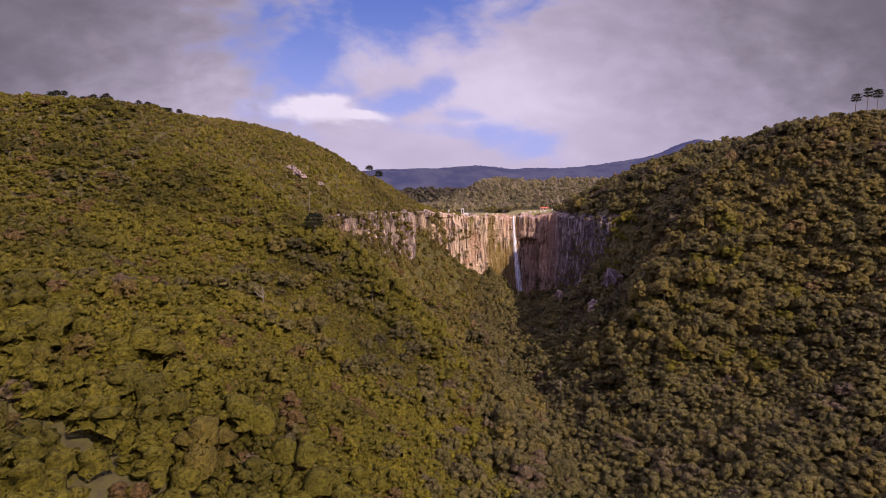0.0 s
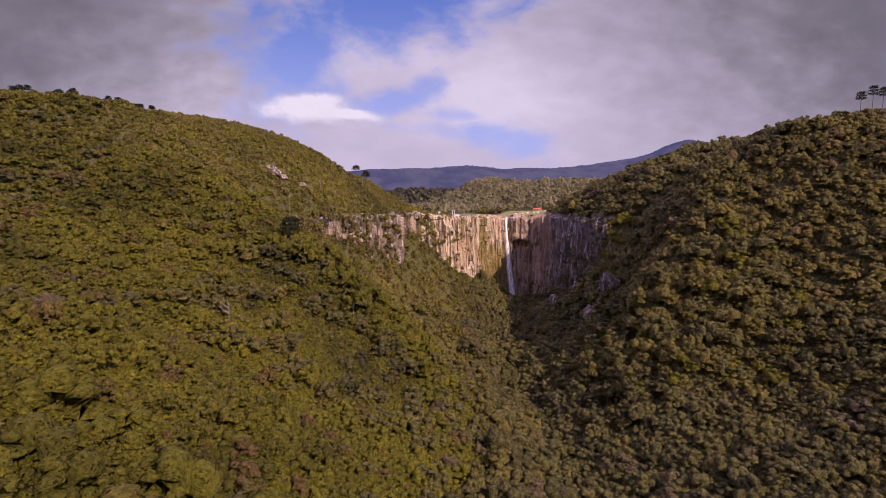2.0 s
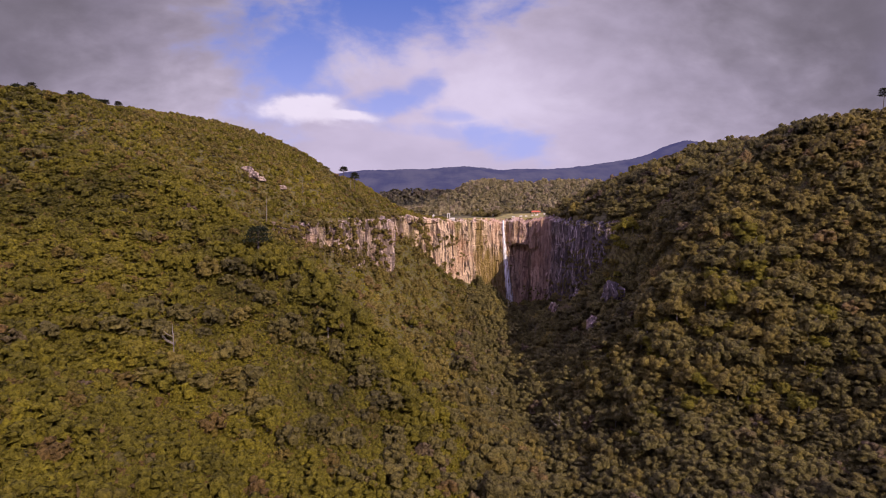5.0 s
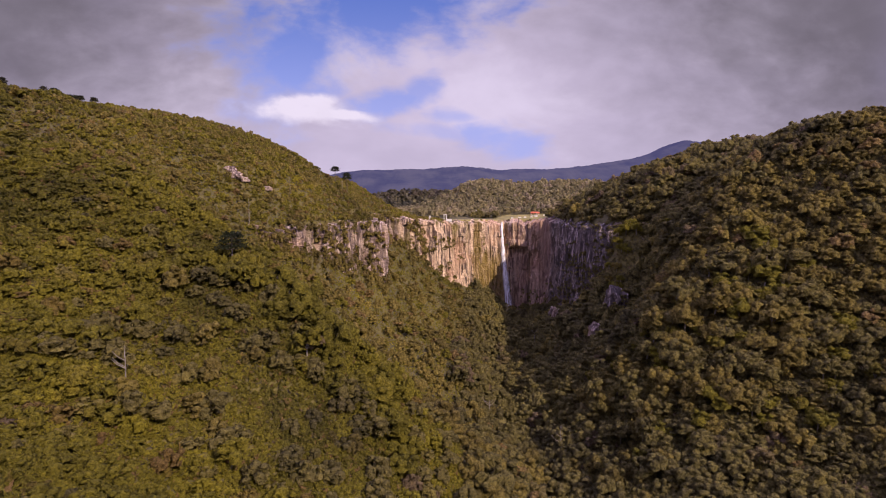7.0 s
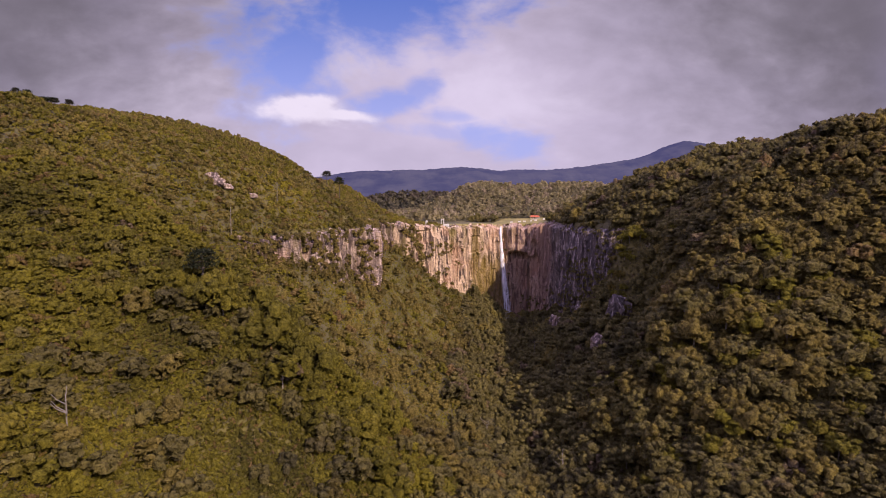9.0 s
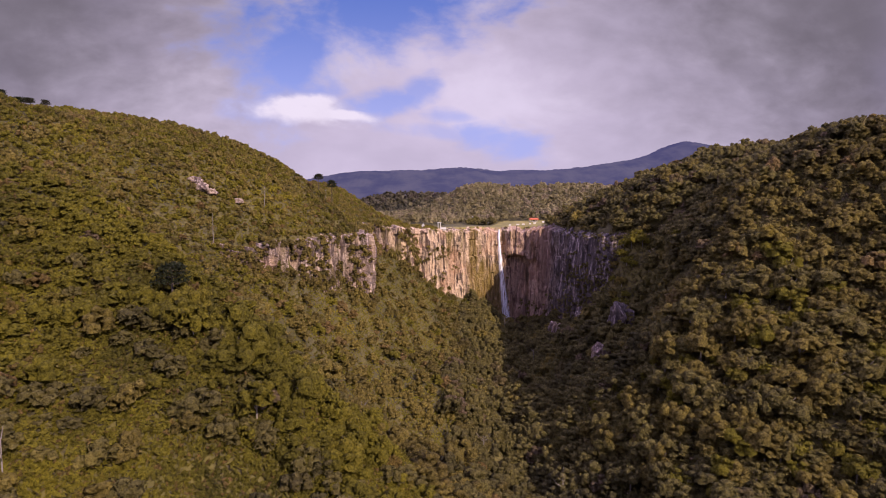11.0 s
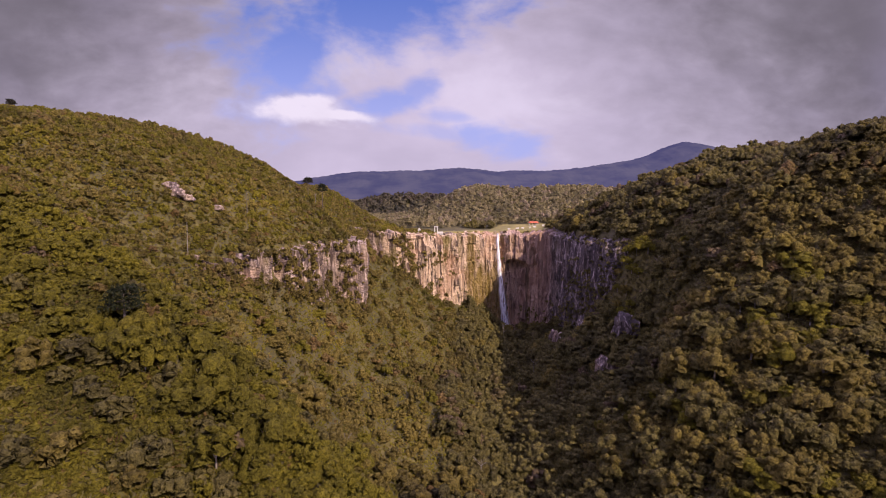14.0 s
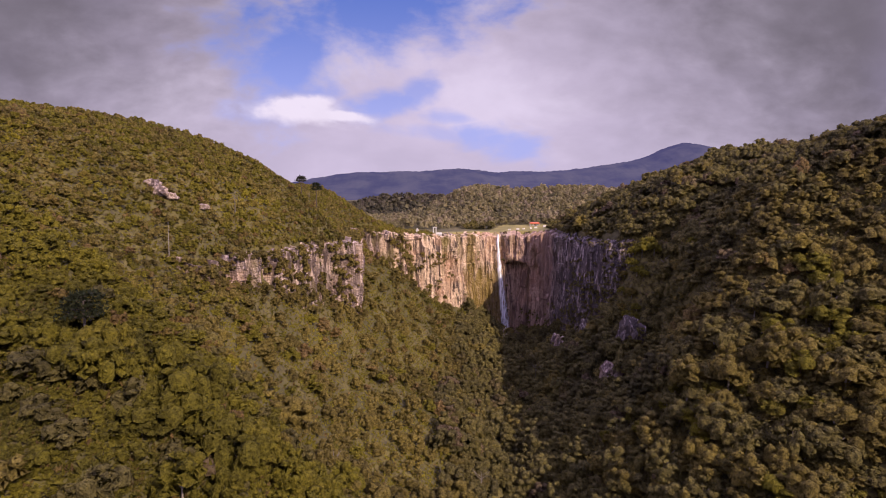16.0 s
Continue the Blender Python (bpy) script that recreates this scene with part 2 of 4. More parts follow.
def plain(name, color, rough=0.6, wear=0.25, scale=2.0):
    def build(g):
        n = g.noise(place(g), scale, 4.0)
        return bsdf(g, g.mix(g.math("MULTIPLY", n, wear), (*color, 1), (color[0] * 0.4, color[1] * 0.4, color[2] * 0.4, 1)), rough)
    return material(name, build)


WHITE = plain("white_paint", (0.62, 0.60, 0.57))
ORANGE = plain("orange_roof_tiles", (0.46, 0.11, 0.04))
GREYWALL = plain("weathered_wall", (0.42, 0.4, 0.37))


def water_build(g):
    tall = g.add("ShaderNodeMapping", {"Vector": place(g), "Scale": (1.0, 1.0, 0.05)}).outputs[0]
    n = g.noise(tall, 1.4, 5.0, 0.6)
    white = bsdf(g, (0.80, 0.82, 0.88, 1), 0.5, n, 0.3)
    clear = g.add("ShaderNodeBsdfTransparent").outputs[0]
    veil = g.add("ShaderNodeAttribute", attribute_name="veil", attribute_type="GEOMETRY").outputs["Fac"]
    return g.add("ShaderNodeMixShader", {0: g.math("MULTIPLY", g.step(n, 0.30, 0.60), veil, clamp=True), 1: clear, 2: white}).outputs[0]


WATER = material("falling_water", water_build)


def ridge_build(g):
    """Far wooded mountains painted as in cloud shade, three kilometres of blue haze added as glow."""
    pos = place(g)
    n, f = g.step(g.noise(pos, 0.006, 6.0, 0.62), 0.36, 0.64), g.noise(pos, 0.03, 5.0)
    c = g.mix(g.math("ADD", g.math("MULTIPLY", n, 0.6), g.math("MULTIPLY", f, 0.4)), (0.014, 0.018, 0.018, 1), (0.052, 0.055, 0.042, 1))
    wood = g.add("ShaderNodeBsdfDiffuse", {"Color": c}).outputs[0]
    # Blue distance haze, added to the surface as a faint emission.
    haze_glow = g.add("ShaderNodeEmission", {"Color": (0.043, 0.041, 0.138, 1), "Strength": 1.0}).outputs[0]
    return g.add("ShaderNodeAddShader", {0: wood, 1: haze_glow}).outputs[0]


RIDGE = material("distant_wooded_ridge", ridge_build)

# ---- the lie of the land ----
# Cross-sections of the gorge: heights of the slopes at columns across it, near to far.
LEFT_COLS = [-400, -250, -150, -100, -70, -40, -10, 30]
LEFT_SIDE = [
    (0, 204, 176, 147, 123, 110, 92, 75, 53),
    (120, 203, 174, 147, 131, 127, 110, 86, 55),
    (160, 204, 175, 146, 127, 114, 90, 80, 55),
    (195, 206, 179, 150, 129, 117, 103, 87, 55),
    (220, 209, 184, 157, 136, 128, 124, 99, 55),
    (250, 211, 189, 167, 158, 143, 122, 88, 50),
    (285, 214, 192, 172, 158, 127, 106, 68, 41),
    (320, 215, 196, 179, 156, 131, 103, 62, 38),
    (370, 216, 201, 192, 179, 151, 102, 67, 47),
    (440, 215, 201, 191, 175, 152, 121, 72, 41),
    (540, 203, 191, 178, 164, 146, 125, 101, 60),
    (640, 175, 165, 149, 136, 126, 115, 96, 64),
]
RIGHT_COLS = [60, 95, 125, 150, 175, 205, 260, 400]
RIGHT_SIDE = [
    (0, 39, 41, 52, 61, 74, 91, 127, 184),
    (200, 29, 34, 40, 43, 50, 62, 97, 174),
    (265, 23, 35, 51, 51, 60, 76, 114, 185),
    (295, 19, 35, 62, 81, 92, 93, 128, 190),
    (325, 12, 39, 74, 91, 109, 124, 158, 199),
    (355, 18, 50, 76, 106, 136, 146, 179, 203),
    (390, 23, 36, 54, 78, 138, 166, 190, 201),
    (425, 18, 31, 62, 76, 124, 161, 191, 207),
    (460, 18, 25, 60, 90, 121, 150, 179, 199),
    (510, 33, 25, 40, 58, 92, 127, 159, 190),
    (640, 55, 14, 20, 35, 59, 88, 126, 176),
]
# The rim of the cliffs: x, y, height of the edge, rise of the land behind it, steepness of that rise.
RIM = [(-88, 272, 141, 60, 1.0), (-70, 318, 133, 66, 1.1), (-58, 345, 133.5, 68, 1.1), (-47, 378, 133, 68, 1.1), (-39, 406, 132.5, 70, 1.05), (-28, 428, 130, 68, 1.1), (-38, 454, 131, 64, 1.2),
       (-43, 490, 131, 52, 1.05), (-32, 528, 130, 38, 0.75), (-10, 546, 125.5, 16, 0.45), (10, 564, 122, 3, 0.2), (25, 588, 121, 1, 0.1), (43, 610, 120, 1, 0.1), (65, 630, 119.4, 1, 0.1), (82, 643, 118.2, 1, 0.1),
       (89, 647, 116.8, 1, 0.1), (97, 649, 118.2, 1, 0.1), (125, 642, 119, 1.5, 0.1), (140, 620, 121.5, 26, 0.6), (144, 580, 121.5, 52, 0.95), (149, 530, 123, 52, 0.95), (155, 499, 124, 50, 0.85),
       (168, 483, 126, 46, 0.75), (195, 474, 148, 24, 0.5), (225, 472, 162, 14, 0.4), (260, 470, 174, 10, 0.4), (330, 468, 190, 6, 0.2)]


def smooth01(x, lo, hi):
    t = np.clip((x - lo) / (hi - lo), 0, 1)
    return t * t * (3 - 2 * t)


GX, GY = np.arange(-420, 421, 4.0), np.arange(-120, 721, 4.0)


def soften(a, n):
    for _ in range(n):
        a = np.pad(a, 1, mode="edge")
        a = (a[:-2] + 2 * a[1:-1] + a[2:]) / 4
        a = (a[:, :-2] + 2 * a[:, 1:-1] + a[:, 2:]) / 4
    return a


def across(cols, rows, xs):
    """Heights over the grid between the given cross-sections."""
    lines = np.array([np.interp(xs, cols, r[1:]) for r in rows])
    at = [r[0] for r in rows]
    return np.array([np.interp(GY, at, lines[:, i]) for i in range(len(xs))]).T


GORGE = soften(np.concatenate([across(LEFT_COLS, LEFT_SIDE, GX[GX <= 30]), np.zeros((len(GY), int(np.sum((GX > 30) & (GX < 60))))),
                               across(RIGHT_COLS, RIGHT_SIDE, GX[GX >= 60])], 1), 0)
for k in np.where((GX > 30) & (GX < 60))[0]:
    a, b = np.where(GX <= 30)[0][-1], np.where(GX >= 60)[0][0]
    GORGE[:, k] = GORGE[:, a] + (GORGE[:, b] - GORGE[:, a]) * (k - a) / (b - a)
GORGE = soften(GORGE, 5)


def value_noise(x, y, size, seed):
    """Smooth noise between -1 and 1 with bumps of that size."""
    rng = np.random.RandomState(seed)
    grid = rng.uniform(-1, 1, (64, 64))
    u, v = np.asarray(x) / size, np.asarray(y) / size
    i, j = np.floor(u).astype(int), np.floor(v).astype(int)
    f, h = u - i, v - j
    f, h = f * f * (3 - 2 * f), h * h * (3 - 2 * h)
    a, b, c, d = grid[i % 64, j % 64], grid[(i + 1) % 64, j % 64], grid[i % 64, (j + 1) % 64], grid[(i + 1) % 64, (j + 1) % 64]
    return (a * (1 - f) + b * f) * (1 - h) + (c * (1 - f) + d * f) * h


def gorge_height(x, y):
    u, v = np.clip((x - GX[0]) / 4, 0, len(GX) - 1.001), np.clip((y - GY[0]) / 4, 0, len(GY) - 1.001)
    i, j = u.astype(int), v.astype(int)
    f, h = u - i, v - j
    return (GORGE[j, i] * (1 - f) + GORGE[j, i + 1] * f) * (1 - h) + (GORGE[j + 1, i] * (1 - f) + GORGE[j + 1, i + 1] * f) * h


RIM_A = np.array(RIM, float)


def rim_curve(step=1.5):
    """The rim as an even row of points, rounded at its bends: x, y, height, rise, steepness."""
    seg = np.hypot(*np.diff(RIM_A[:, :2], axis=0).T)
    s = np.concatenate([[0], np.cumsum(seg)])
    t = np.arange(0, s[-1], step)
    c = np.array([np.interp(t, s, RIM_A[:, k]) for k in range(5)]).T
    for _ in range(14):
        c[1:-1] = (c[:-2] + 2 * c[1:-1] + c[2:]) / 4
    return c


CURVE = rim_curve()


def rim_distance(x, y):
    """Distance from the rim (positive within the gorge), and the nearest place on it."""
    x, y = np.ravel(x), np.ravel(y)
    near, best = np.zeros(len(x), int), np.full(len(x), 1e9)
    for k0 in range(0, len(CURVE), 3):
        d = (x - CURVE[k0, 0]) ** 2 + (y - CURVE[k0, 1]) ** 2
        m = d < best
        near[m], best[m] = k0, d[m]
    a, b = CURVE[np.clip(near - 2, 0, len(CURVE) - 1)], CURVE[np.clip(near + 2, 0, len(CURVE) - 1)]
    tx, ty = b[:, 0] - a[:, 0], b[:, 1] - a[:, 1]
    ln = np.hypot(tx, ty)
    side = ((x - CURVE[near, 0]) * ty - (y - CURVE[near, 1]) * tx) / ln
    return np.where(side > 0, 1, -1) * np.sqrt(best), near, side


def land(x, y):
    """Height of the ground anywhere."""
    shape = np.shape(x)
    x, y = np.ravel(np.asarray(x, float)), np.ravel(np.asarray(y, float))
    d, near, side = rim_distance(x, y)
    low = gorge_height(x, y)
    out = np.maximum(-d, 0)
    c = CURVE[near]
    high = c[:, 2] + c[:, 3] * np.tanh(c[:, 4] * out / c[:, 3]) + 3.0 * value_noise(x, y, 60, 5) * smooth01(out, 5, 60) * (c[:, 3] > 10)
    cliff = np.where(d > 0, low + (high - low) * (1 - smooth01(d, 0.0, 3.5)), high)
    cliff = np.where(d > 3.5, np.minimum(low, c[:, 2] - 2 + 40 * smooth01(c[:, 0], 158, 176)), cliff)
    h = low + (cliff - low) * smooth01(y, 262, 330)
    h = h + (2.2 * value_noise(x, y, 34, 2) + 1.3 * value_noise(x, y, 13, 3)) * smooth01(d, 4, 25)
    h = h + 29 * np.exp(-((x - 155) / 13) ** 2 - ((y - 458) / 15) ** 2) 
    # the steep shaded flank of the near ridge
    h = h + 12 * np.tanh((x - 154 - 0.12 * (y - 400)) / 5) * np.exp(-((x - 154) / 22) ** 2 - ((y - 402) / 34) ** 2)
    # rising wooded country behind the falls, and the back of both hills
    knoll = 36 * np.exp(-((x - 240) / 190) ** 2 - ((y - 960) / 150) ** 2) + 20 * np.exp(-((x - 88) / 55) ** 2 - ((y - 900) / 90) ** 2)
    knoll = knoll + 34 * np.exp(-((x + 30) / 120) ** 2 - ((y - 1500) / 200) ** 2)
    far = smooth01(y, 690, 900)
    h = h * (1 - far) + far * (122 - 13 * smooth01(-x, -80, 30) + 6 * value_noise(x, y, 160, 9)) + knoll * smooth01(y, 690, 800)
    wide = smooth01(np.maximum(np.abs(x) - 400, 0), 0, 500) * (1 - far)
    return (h * (1 - wide) + 140 * wide).reshape(shape)


def meadow(x, y):
    """The mown clearing along the rim behind the falls."""
    d, near, _ = rim_distance(x, y)
    c = CURVE[near]
    return (d < 0) & (d > -10 - 72 * smooth01(x, 74, 112)) & (c[:, 0] > 2) & (c[:, 0] < 142) & (c[:, 1] > 556) & (x > 0) & (x < 139 + 0.2 * (y - 640))


def mesh_of(name, verts, faces, mats, smooth=False, index=None):
    me = bpy.data.meshes.new(name)
    verts, faces = np.asarray(verts, np.float32), np.asarray(faces, np.int32)
    k = faces.shape[1]
    me.vertices.add(len(verts))
    me.vertices.foreach_set("co", verts.ravel())
    me.loops.add(faces.size)
    me.loops.foreach_set("vertex_index", faces.ravel())
    me.polygons.add(len(faces))
    me.polygons.foreach_set("loop_start", np.arange(0, faces.size, k, dtype=np.int32))
    me.polygons.foreach_set("use_smooth", np.full(len(faces), smooth))
    for m in mats:
        me.materials.append(m)
    if index is not None:
        me.polygons.foreach_set("material_index", np.asarray(index, np.int32))
    me.update(calc_edges=True)
    return me


def grid_faces(rows, cols):
    i = np.arange((rows - 1) * (cols - 1))
    r, c = i // (cols - 1), i % (cols - 1)
    a = r * cols + c
    return np.stack([a, a + 1, a + cols + 1, a + cols], 1)


def build_ground():
    far = np.array([520, 640, 800, 1000, 1300, 1700, 2300, 3000, 3800, 4800.0])
    xs = np.concatenate([-far[::-1], np.arange(-420, -110, 5.2), np.arange(-110, 250, 2.6), np.arange(250, 421, 6.0), far])
    ys = np.concatenate([-far[::-1][4:] , np.arange(-400, 60, 20.0), np.arange(60, 270, 4.4), np.arange(270, 660, 2.6), np.arange(660, 1040, 6.0), np.arange(1050, 1800, 25.0), np.array([1850, 2000, 2300, 2800, 3500, 4800.0])])
    xx, yy = np.meshgrid(xs, ys)
    zz = land(xx, yy)
    faces = grid_faces(len(ys), len(xs))
    v = np.stack([xx.ravel(), yy.ravel(), zz.ravel()], 1)
    mid = v[faces].mean(1)
    me = mesh_of("ground", v, faces, [GROUND, GRASS], True, meadow(mid[:, 0], mid[:, 1]).astype(int))
    tagged(new("ground", me), "olive undergrowth on steep gorge slopes, mown grass on the plateau", "ground", kind="structure")


build_ground()


def build_cliff():
    """The rock face under the rim, in upright columns and ledges. Gives back its grid of points and outward ways."""
    inside = np.where((CURVE[:, 1] > 304) & ~((CURVE[:, 0] > 172)))[0]
    line = CURVE[inside[0]:inside[-1]]
    seg = np.hypot(*np.diff(line[:, :2], axis=0).T)
    s = np.concatenate([[0], np.cumsum(seg)])
    t = np.arange(0, s[-1], 0.62)
    px, py, pz = (np.interp(t, s, line[:, k]) for k in range(3))
    tx, ty = np.gradient(px), np.gradient(py)
    for _ in range(6):
        tx[1:-1], ty[1:-1] = (tx[:-2] + tx[1:-1] + tx[2:]) / 3, (ty[:-2] + ty[1:-1] + ty[2:]) / 3
    ln = np.hypot(tx, ty)
    nx, ny = ty / ln, -tx / ln
    rng = np.random.RandomState(4)
    cuts = np.cumsum(rng.uniform(0.8, 4.2, 500))
    col = np.searchsorted(cuts, t)
    proud = rng.uniform(-1.3, 1.6, 501)[col] + 0.35 * rng.uniform(-1, 1, len(t))
    foot = land(px + nx * 8, py + ny * 8) - 7
    n = 84
    f = np.linspace(0, 1, n)
    edge = pz + 0.4 + 2.0 * value_noise(t, t * 0, 8, 26) + 1.2 * rng.uniform(-1, 1, 501)[col]
    zz = edge[None, :] + (foot - edge)[None, :] * f[:, None]
    tt = np.broadcast_to(t, zz.shape)
    rough = 1.7 * value_noise(tt, zz * 0.16, 6, 21) + 0.9 * value_noise(tt, zz * 0.3, 2.4, 22) + 2.6 * value_noise(tt, zz * 0.6, 26, 23)
    shelf = 1.0 * np.floor(1.6 * value_noise(tt, zz * 1.6, 30, 27) + 0.5)
    lean = 5.2 + 0.06 * (pz[None, :] - zz)
    # every column is broken into blocks of uneven height and depth
    high = rng.uniform(6.0, 22.0, 501)[col]
    level = np.floor((zz + rng.uniform(0, 20, 501)[col][None, :] + 0.8 * value_noise(tt, zz, 3, 28)) / high[None, :]).astype(int)
    block = np.random.RandomState(6).uniform(-1.1, 1.3, 4096)[(col[None, :] * 37 + level * 101) % 4096]
    wide = np.searchsorted(np.cumsum(np.random.RandomState(8).uniform(5, 16, 200)), t)
    slab = np.random.RandomState(7).uniform(-1.6, 1.8, 1024)[(wide[None, :] * 17 + np.floor(zz / 17 + wide[None, :] * 0.37).astype(int) * 29) % 1024]
    grit = 0.28 * np.random.RandomState(12).uniform(-1, 1, zz.shape)
    out = lean + proud[None, :] + 0.65 * block + 0.7 * slab + rough + shelf * 0.4 + 1.4 * grit
    out = out * smooth01(f, 0.0, 0.04)[:, None] + (1 - smooth01(f, 0.0, 0.04))[:, None] * -0.5
    # the hollow worn beside the falls, under a ledge
    hollow = smooth01(px, 93, 99) * (1 - smooth01(px, 116, 142)) * (py > 600)
    brow = pz - 27 + 3 * value_noise(t, t * 0, 9, 25) + -0.012 * (px - 113) ** 2
    out = out - hollow[None, :] * (6.5 * smooth01(brow[None, :] - zz, 0, 3) - 2.0 * smooth01(6 - np.abs(brow[None, :] + 2 - zz), 0, 5))
    out = out + 5.5 * (smooth01(px, 90, 98) * (1 - smooth01(px, 136, 143)) * (py > 600))[None, :]
    ends = smooth01(t, 0, 14) * (1 - smooth01(t, t[-1] - 14, t[-1]))
    out = out * ends[None, :] - 6.0 * (1 - ends)[None, :]
    v = np.stack([px + nx * out, py + ny * out, zz], -1)
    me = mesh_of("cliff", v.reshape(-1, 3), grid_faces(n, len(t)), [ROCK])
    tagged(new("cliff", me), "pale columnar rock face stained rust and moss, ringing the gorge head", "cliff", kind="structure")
    return v, np.stack([nx, ny], 1)


CLIFF, CLIFF_OUT = build_cliff()


def build_mountains():
    xs = np.linspace(-2600, 3400, 640)
    ys = np.linspace(2600, 4300, 26)
    xx, yy = np.meshgrid(xs, ys)
    b = xx / 3500
    crest = 268 + 20 * np.exp(-((b - 0.07) / 0.05) ** 2) + 10 * np.exp(-((b + 0.02) / 0.06) ** 2) - 90 * smooth01(-b, 0.06, 0.32) + 60 * smooth01(b, 0.2, 0.38)
    crest = crest + 95 * np.exp(-((b - 0.475) / 0.06) ** 2) + 40 * np.exp(-((b - 0.55) / 0.12) ** 2)
    up = smooth01(yy, 2600, 3500) * (1 - 0.5 * smooth01(yy, 3500, 4300))
    zz = 100 + (crest - 100) * up + (26 * value_noise(xx + 0.3 * yy, yy, 210, 31) + 9 * value_noise(xx, yy, 70, 32)) * up * (1.3 - up) + 3 * value_noise(xx, yy, 40, 33) * up + 2.6 * np.random.RandomState(3).uniform(-1, 1, xx.shape) * up
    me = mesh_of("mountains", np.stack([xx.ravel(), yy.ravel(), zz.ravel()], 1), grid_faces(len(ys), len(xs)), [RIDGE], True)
    tagged(new("backdrop_mountains", me), "long wooded mountain ridge with blue haze and cloud shade painted in", "mountain", kind="structure")


build_mountains()


# ---- trees ----
def crown_cards(rng, lobes, cards, radius, tall, card):
    """A crown of rounded leaf masses, with loose sprays that break up their outline. Base at z = 0."""
    verts, faces = [], []
    for k in range(lobes):
        a, r = 6.283 * (k + rng.uniform(0, 0.7)) / max(lobes - 1, 1), radius * (0.0 if k == 0 else rng.uniform(0.40, 0.74))
        c = np.array([r * math.cos(a), r * math.sin(a), tall * (0.72 if k == 0 else rng.uniform(0.40, 0.68))])
        size = radius * rng.uniform(0.30, 0.30 + 1.1 / (lobes + 1))
        flat = rng.uniform(0.75, 1.05)
        rings, n0 = ((1, 0.0), (6, 1.0), (7, 1.95)), len(verts)
        for count, polar in rings:
            turn = rng.uniform(0, 6.283)
            for i in range(count):
                b, q = turn + 6.283 * i / count, size * rng.uniform(0.80, 1.16)
                drop = -rng.uniform(0.3, 0.8) if count == 7 else math.cos(polar) * flat
                verts.append(c + q * np.array([math.sin(polar) * math.cos(b), math.sin(polar) * math.sin(b), drop]))
        faces += [(n0, n0 + 1 + i, n0 + 1 + (i + 1) % 6) for i in range(6)]
        i = o = 0
        while i < 6 or o < 7:
            if o < 7 and o * 6 <= i * 7:
                faces.append((n0 + 1 + i % 6, n0 + 7 + o, n0 + 7 + (o + 1) % 7))
                o += 1
            else:
                faces.append((n0 + 1 + i % 6, n0 + 7 + o % 7, n0 + 1 + (i + 1) % 6))
                i += 1
        for _ in range(cards):
            d = rng.normal(size=3)
            d[2] = abs(d[2]) * 0.9 - 0.2
            d /= np.linalg.norm(d)
            p = c + size * rng.uniform(0.92, 1.16) * d * np.array([1, 1, flat])
            nrm = d + rng.normal(size=3) * 0.6
            nrm /= np.linalg.norm(nrm)
            u = np.cross(nrm, rng.normal(size=3))
            u /= np.linalg.norm(u)
            w = np.cross(nrm, u)
            e = card * rng.uniform(0.6, 1.3)
            n1 = len(verts)
            verts += [p - u * e - w * e * 0.5, p + u * e - w * e * 0.6, p + w * e * 1.1 + u * e * rng.uniform(-0.4, 0.4)]
            faces.append((n1, n1 + 1, n1 + 2))
    return np.array(verts), np.array(faces)


def scatter(name, points, scales, kinds, mats, mat_of, label, category, seed=1):
    """One mesh of many crowns: templates turned, scaled and set on the points."""
    rng = np.random.RandomState(seed)
    pick = rng.randint(0, len(kinds), len(points))
    V, F, T, M, base = [], [], [], [], 0
    for k, (tv, tf) in enumerate(kinds):
        idx = np.where(pick == k)[0]
        if not len(idx):
            continue
        a = rng.uniform(0, 6.283, len(idx))
        sxy, sz = scales[idx], scales[idx] * rng.uniform(0.8, 1.3, len(idx))
        ca, sa = np.cos(a)[:, None], np.sin(a)[:, None]
        x = (tv[None, :, 0] * ca - tv[None, :, 1] * sa) * sxy[:, None] + points[idx, 0][:, None]
        y = (tv[None, :, 0] * sa + tv[None, :, 1] * ca) * sxy[:, None] + points[idx, 1][:, None]
        z = tv[None, :, 2] * sz[:, None] + points[idx, 2][:, None]
        V.append(np.stack([x, y, z], -1).reshape(-1, 3))
        F.append((tf[None] + (base + np.arange(len(idx)) * len(tv))[:, None, None]).reshape(-1, 3))
        T.append(np.repeat(rng.uniform(0, 1, len(idx)), len(tf)))
        M.append(np.repeat(mat_of[idx], len(tf)))
        base += len(idx) * len(tv)
    V, F, T, M = np.concatenate(V), np.concatenate(F), np.concatenate(T), np.concatenate(M)
    me = mesh_of(name, V, F, mats, True, M)
    att = me.attributes.new("tone", "FLOAT", "FACE")
    att.data.foreach_set("value", T.astype(np.float32))
    return tagged(new(name, me), label, category, kind="stuff")


def jittered(x0, x1, y0, y1, step, seed):
    rng = np.random.RandomState(seed)
    xx, yy = np.meshgrid(np.arange(x0, x1, step), np.arange(y0, y1, step))
    n = xx.size
    return xx.ravel() + rng.uniform(-0.5, 0.5, n) * step, yy.ravel() + rng.uniform(-0.5, 0.5, n) * step


SCRUB_KINDS = [crown_cards(np.random.RandomState(50 + k), 6, 4, 2.75, 4.2, 0.34) for k in range(8)]
FINE_KINDS = [crown_cards(np.random.RandomState(130 + k), 4, 1, 2.7, 4.2, 0.4) for k in range(8)]
TREE_KINDS = [crown_cards(np.random.RandomState(70 + k), 7, 5, 4.7, 9.0, 0.46) for k in range(9)]


OWN = {}


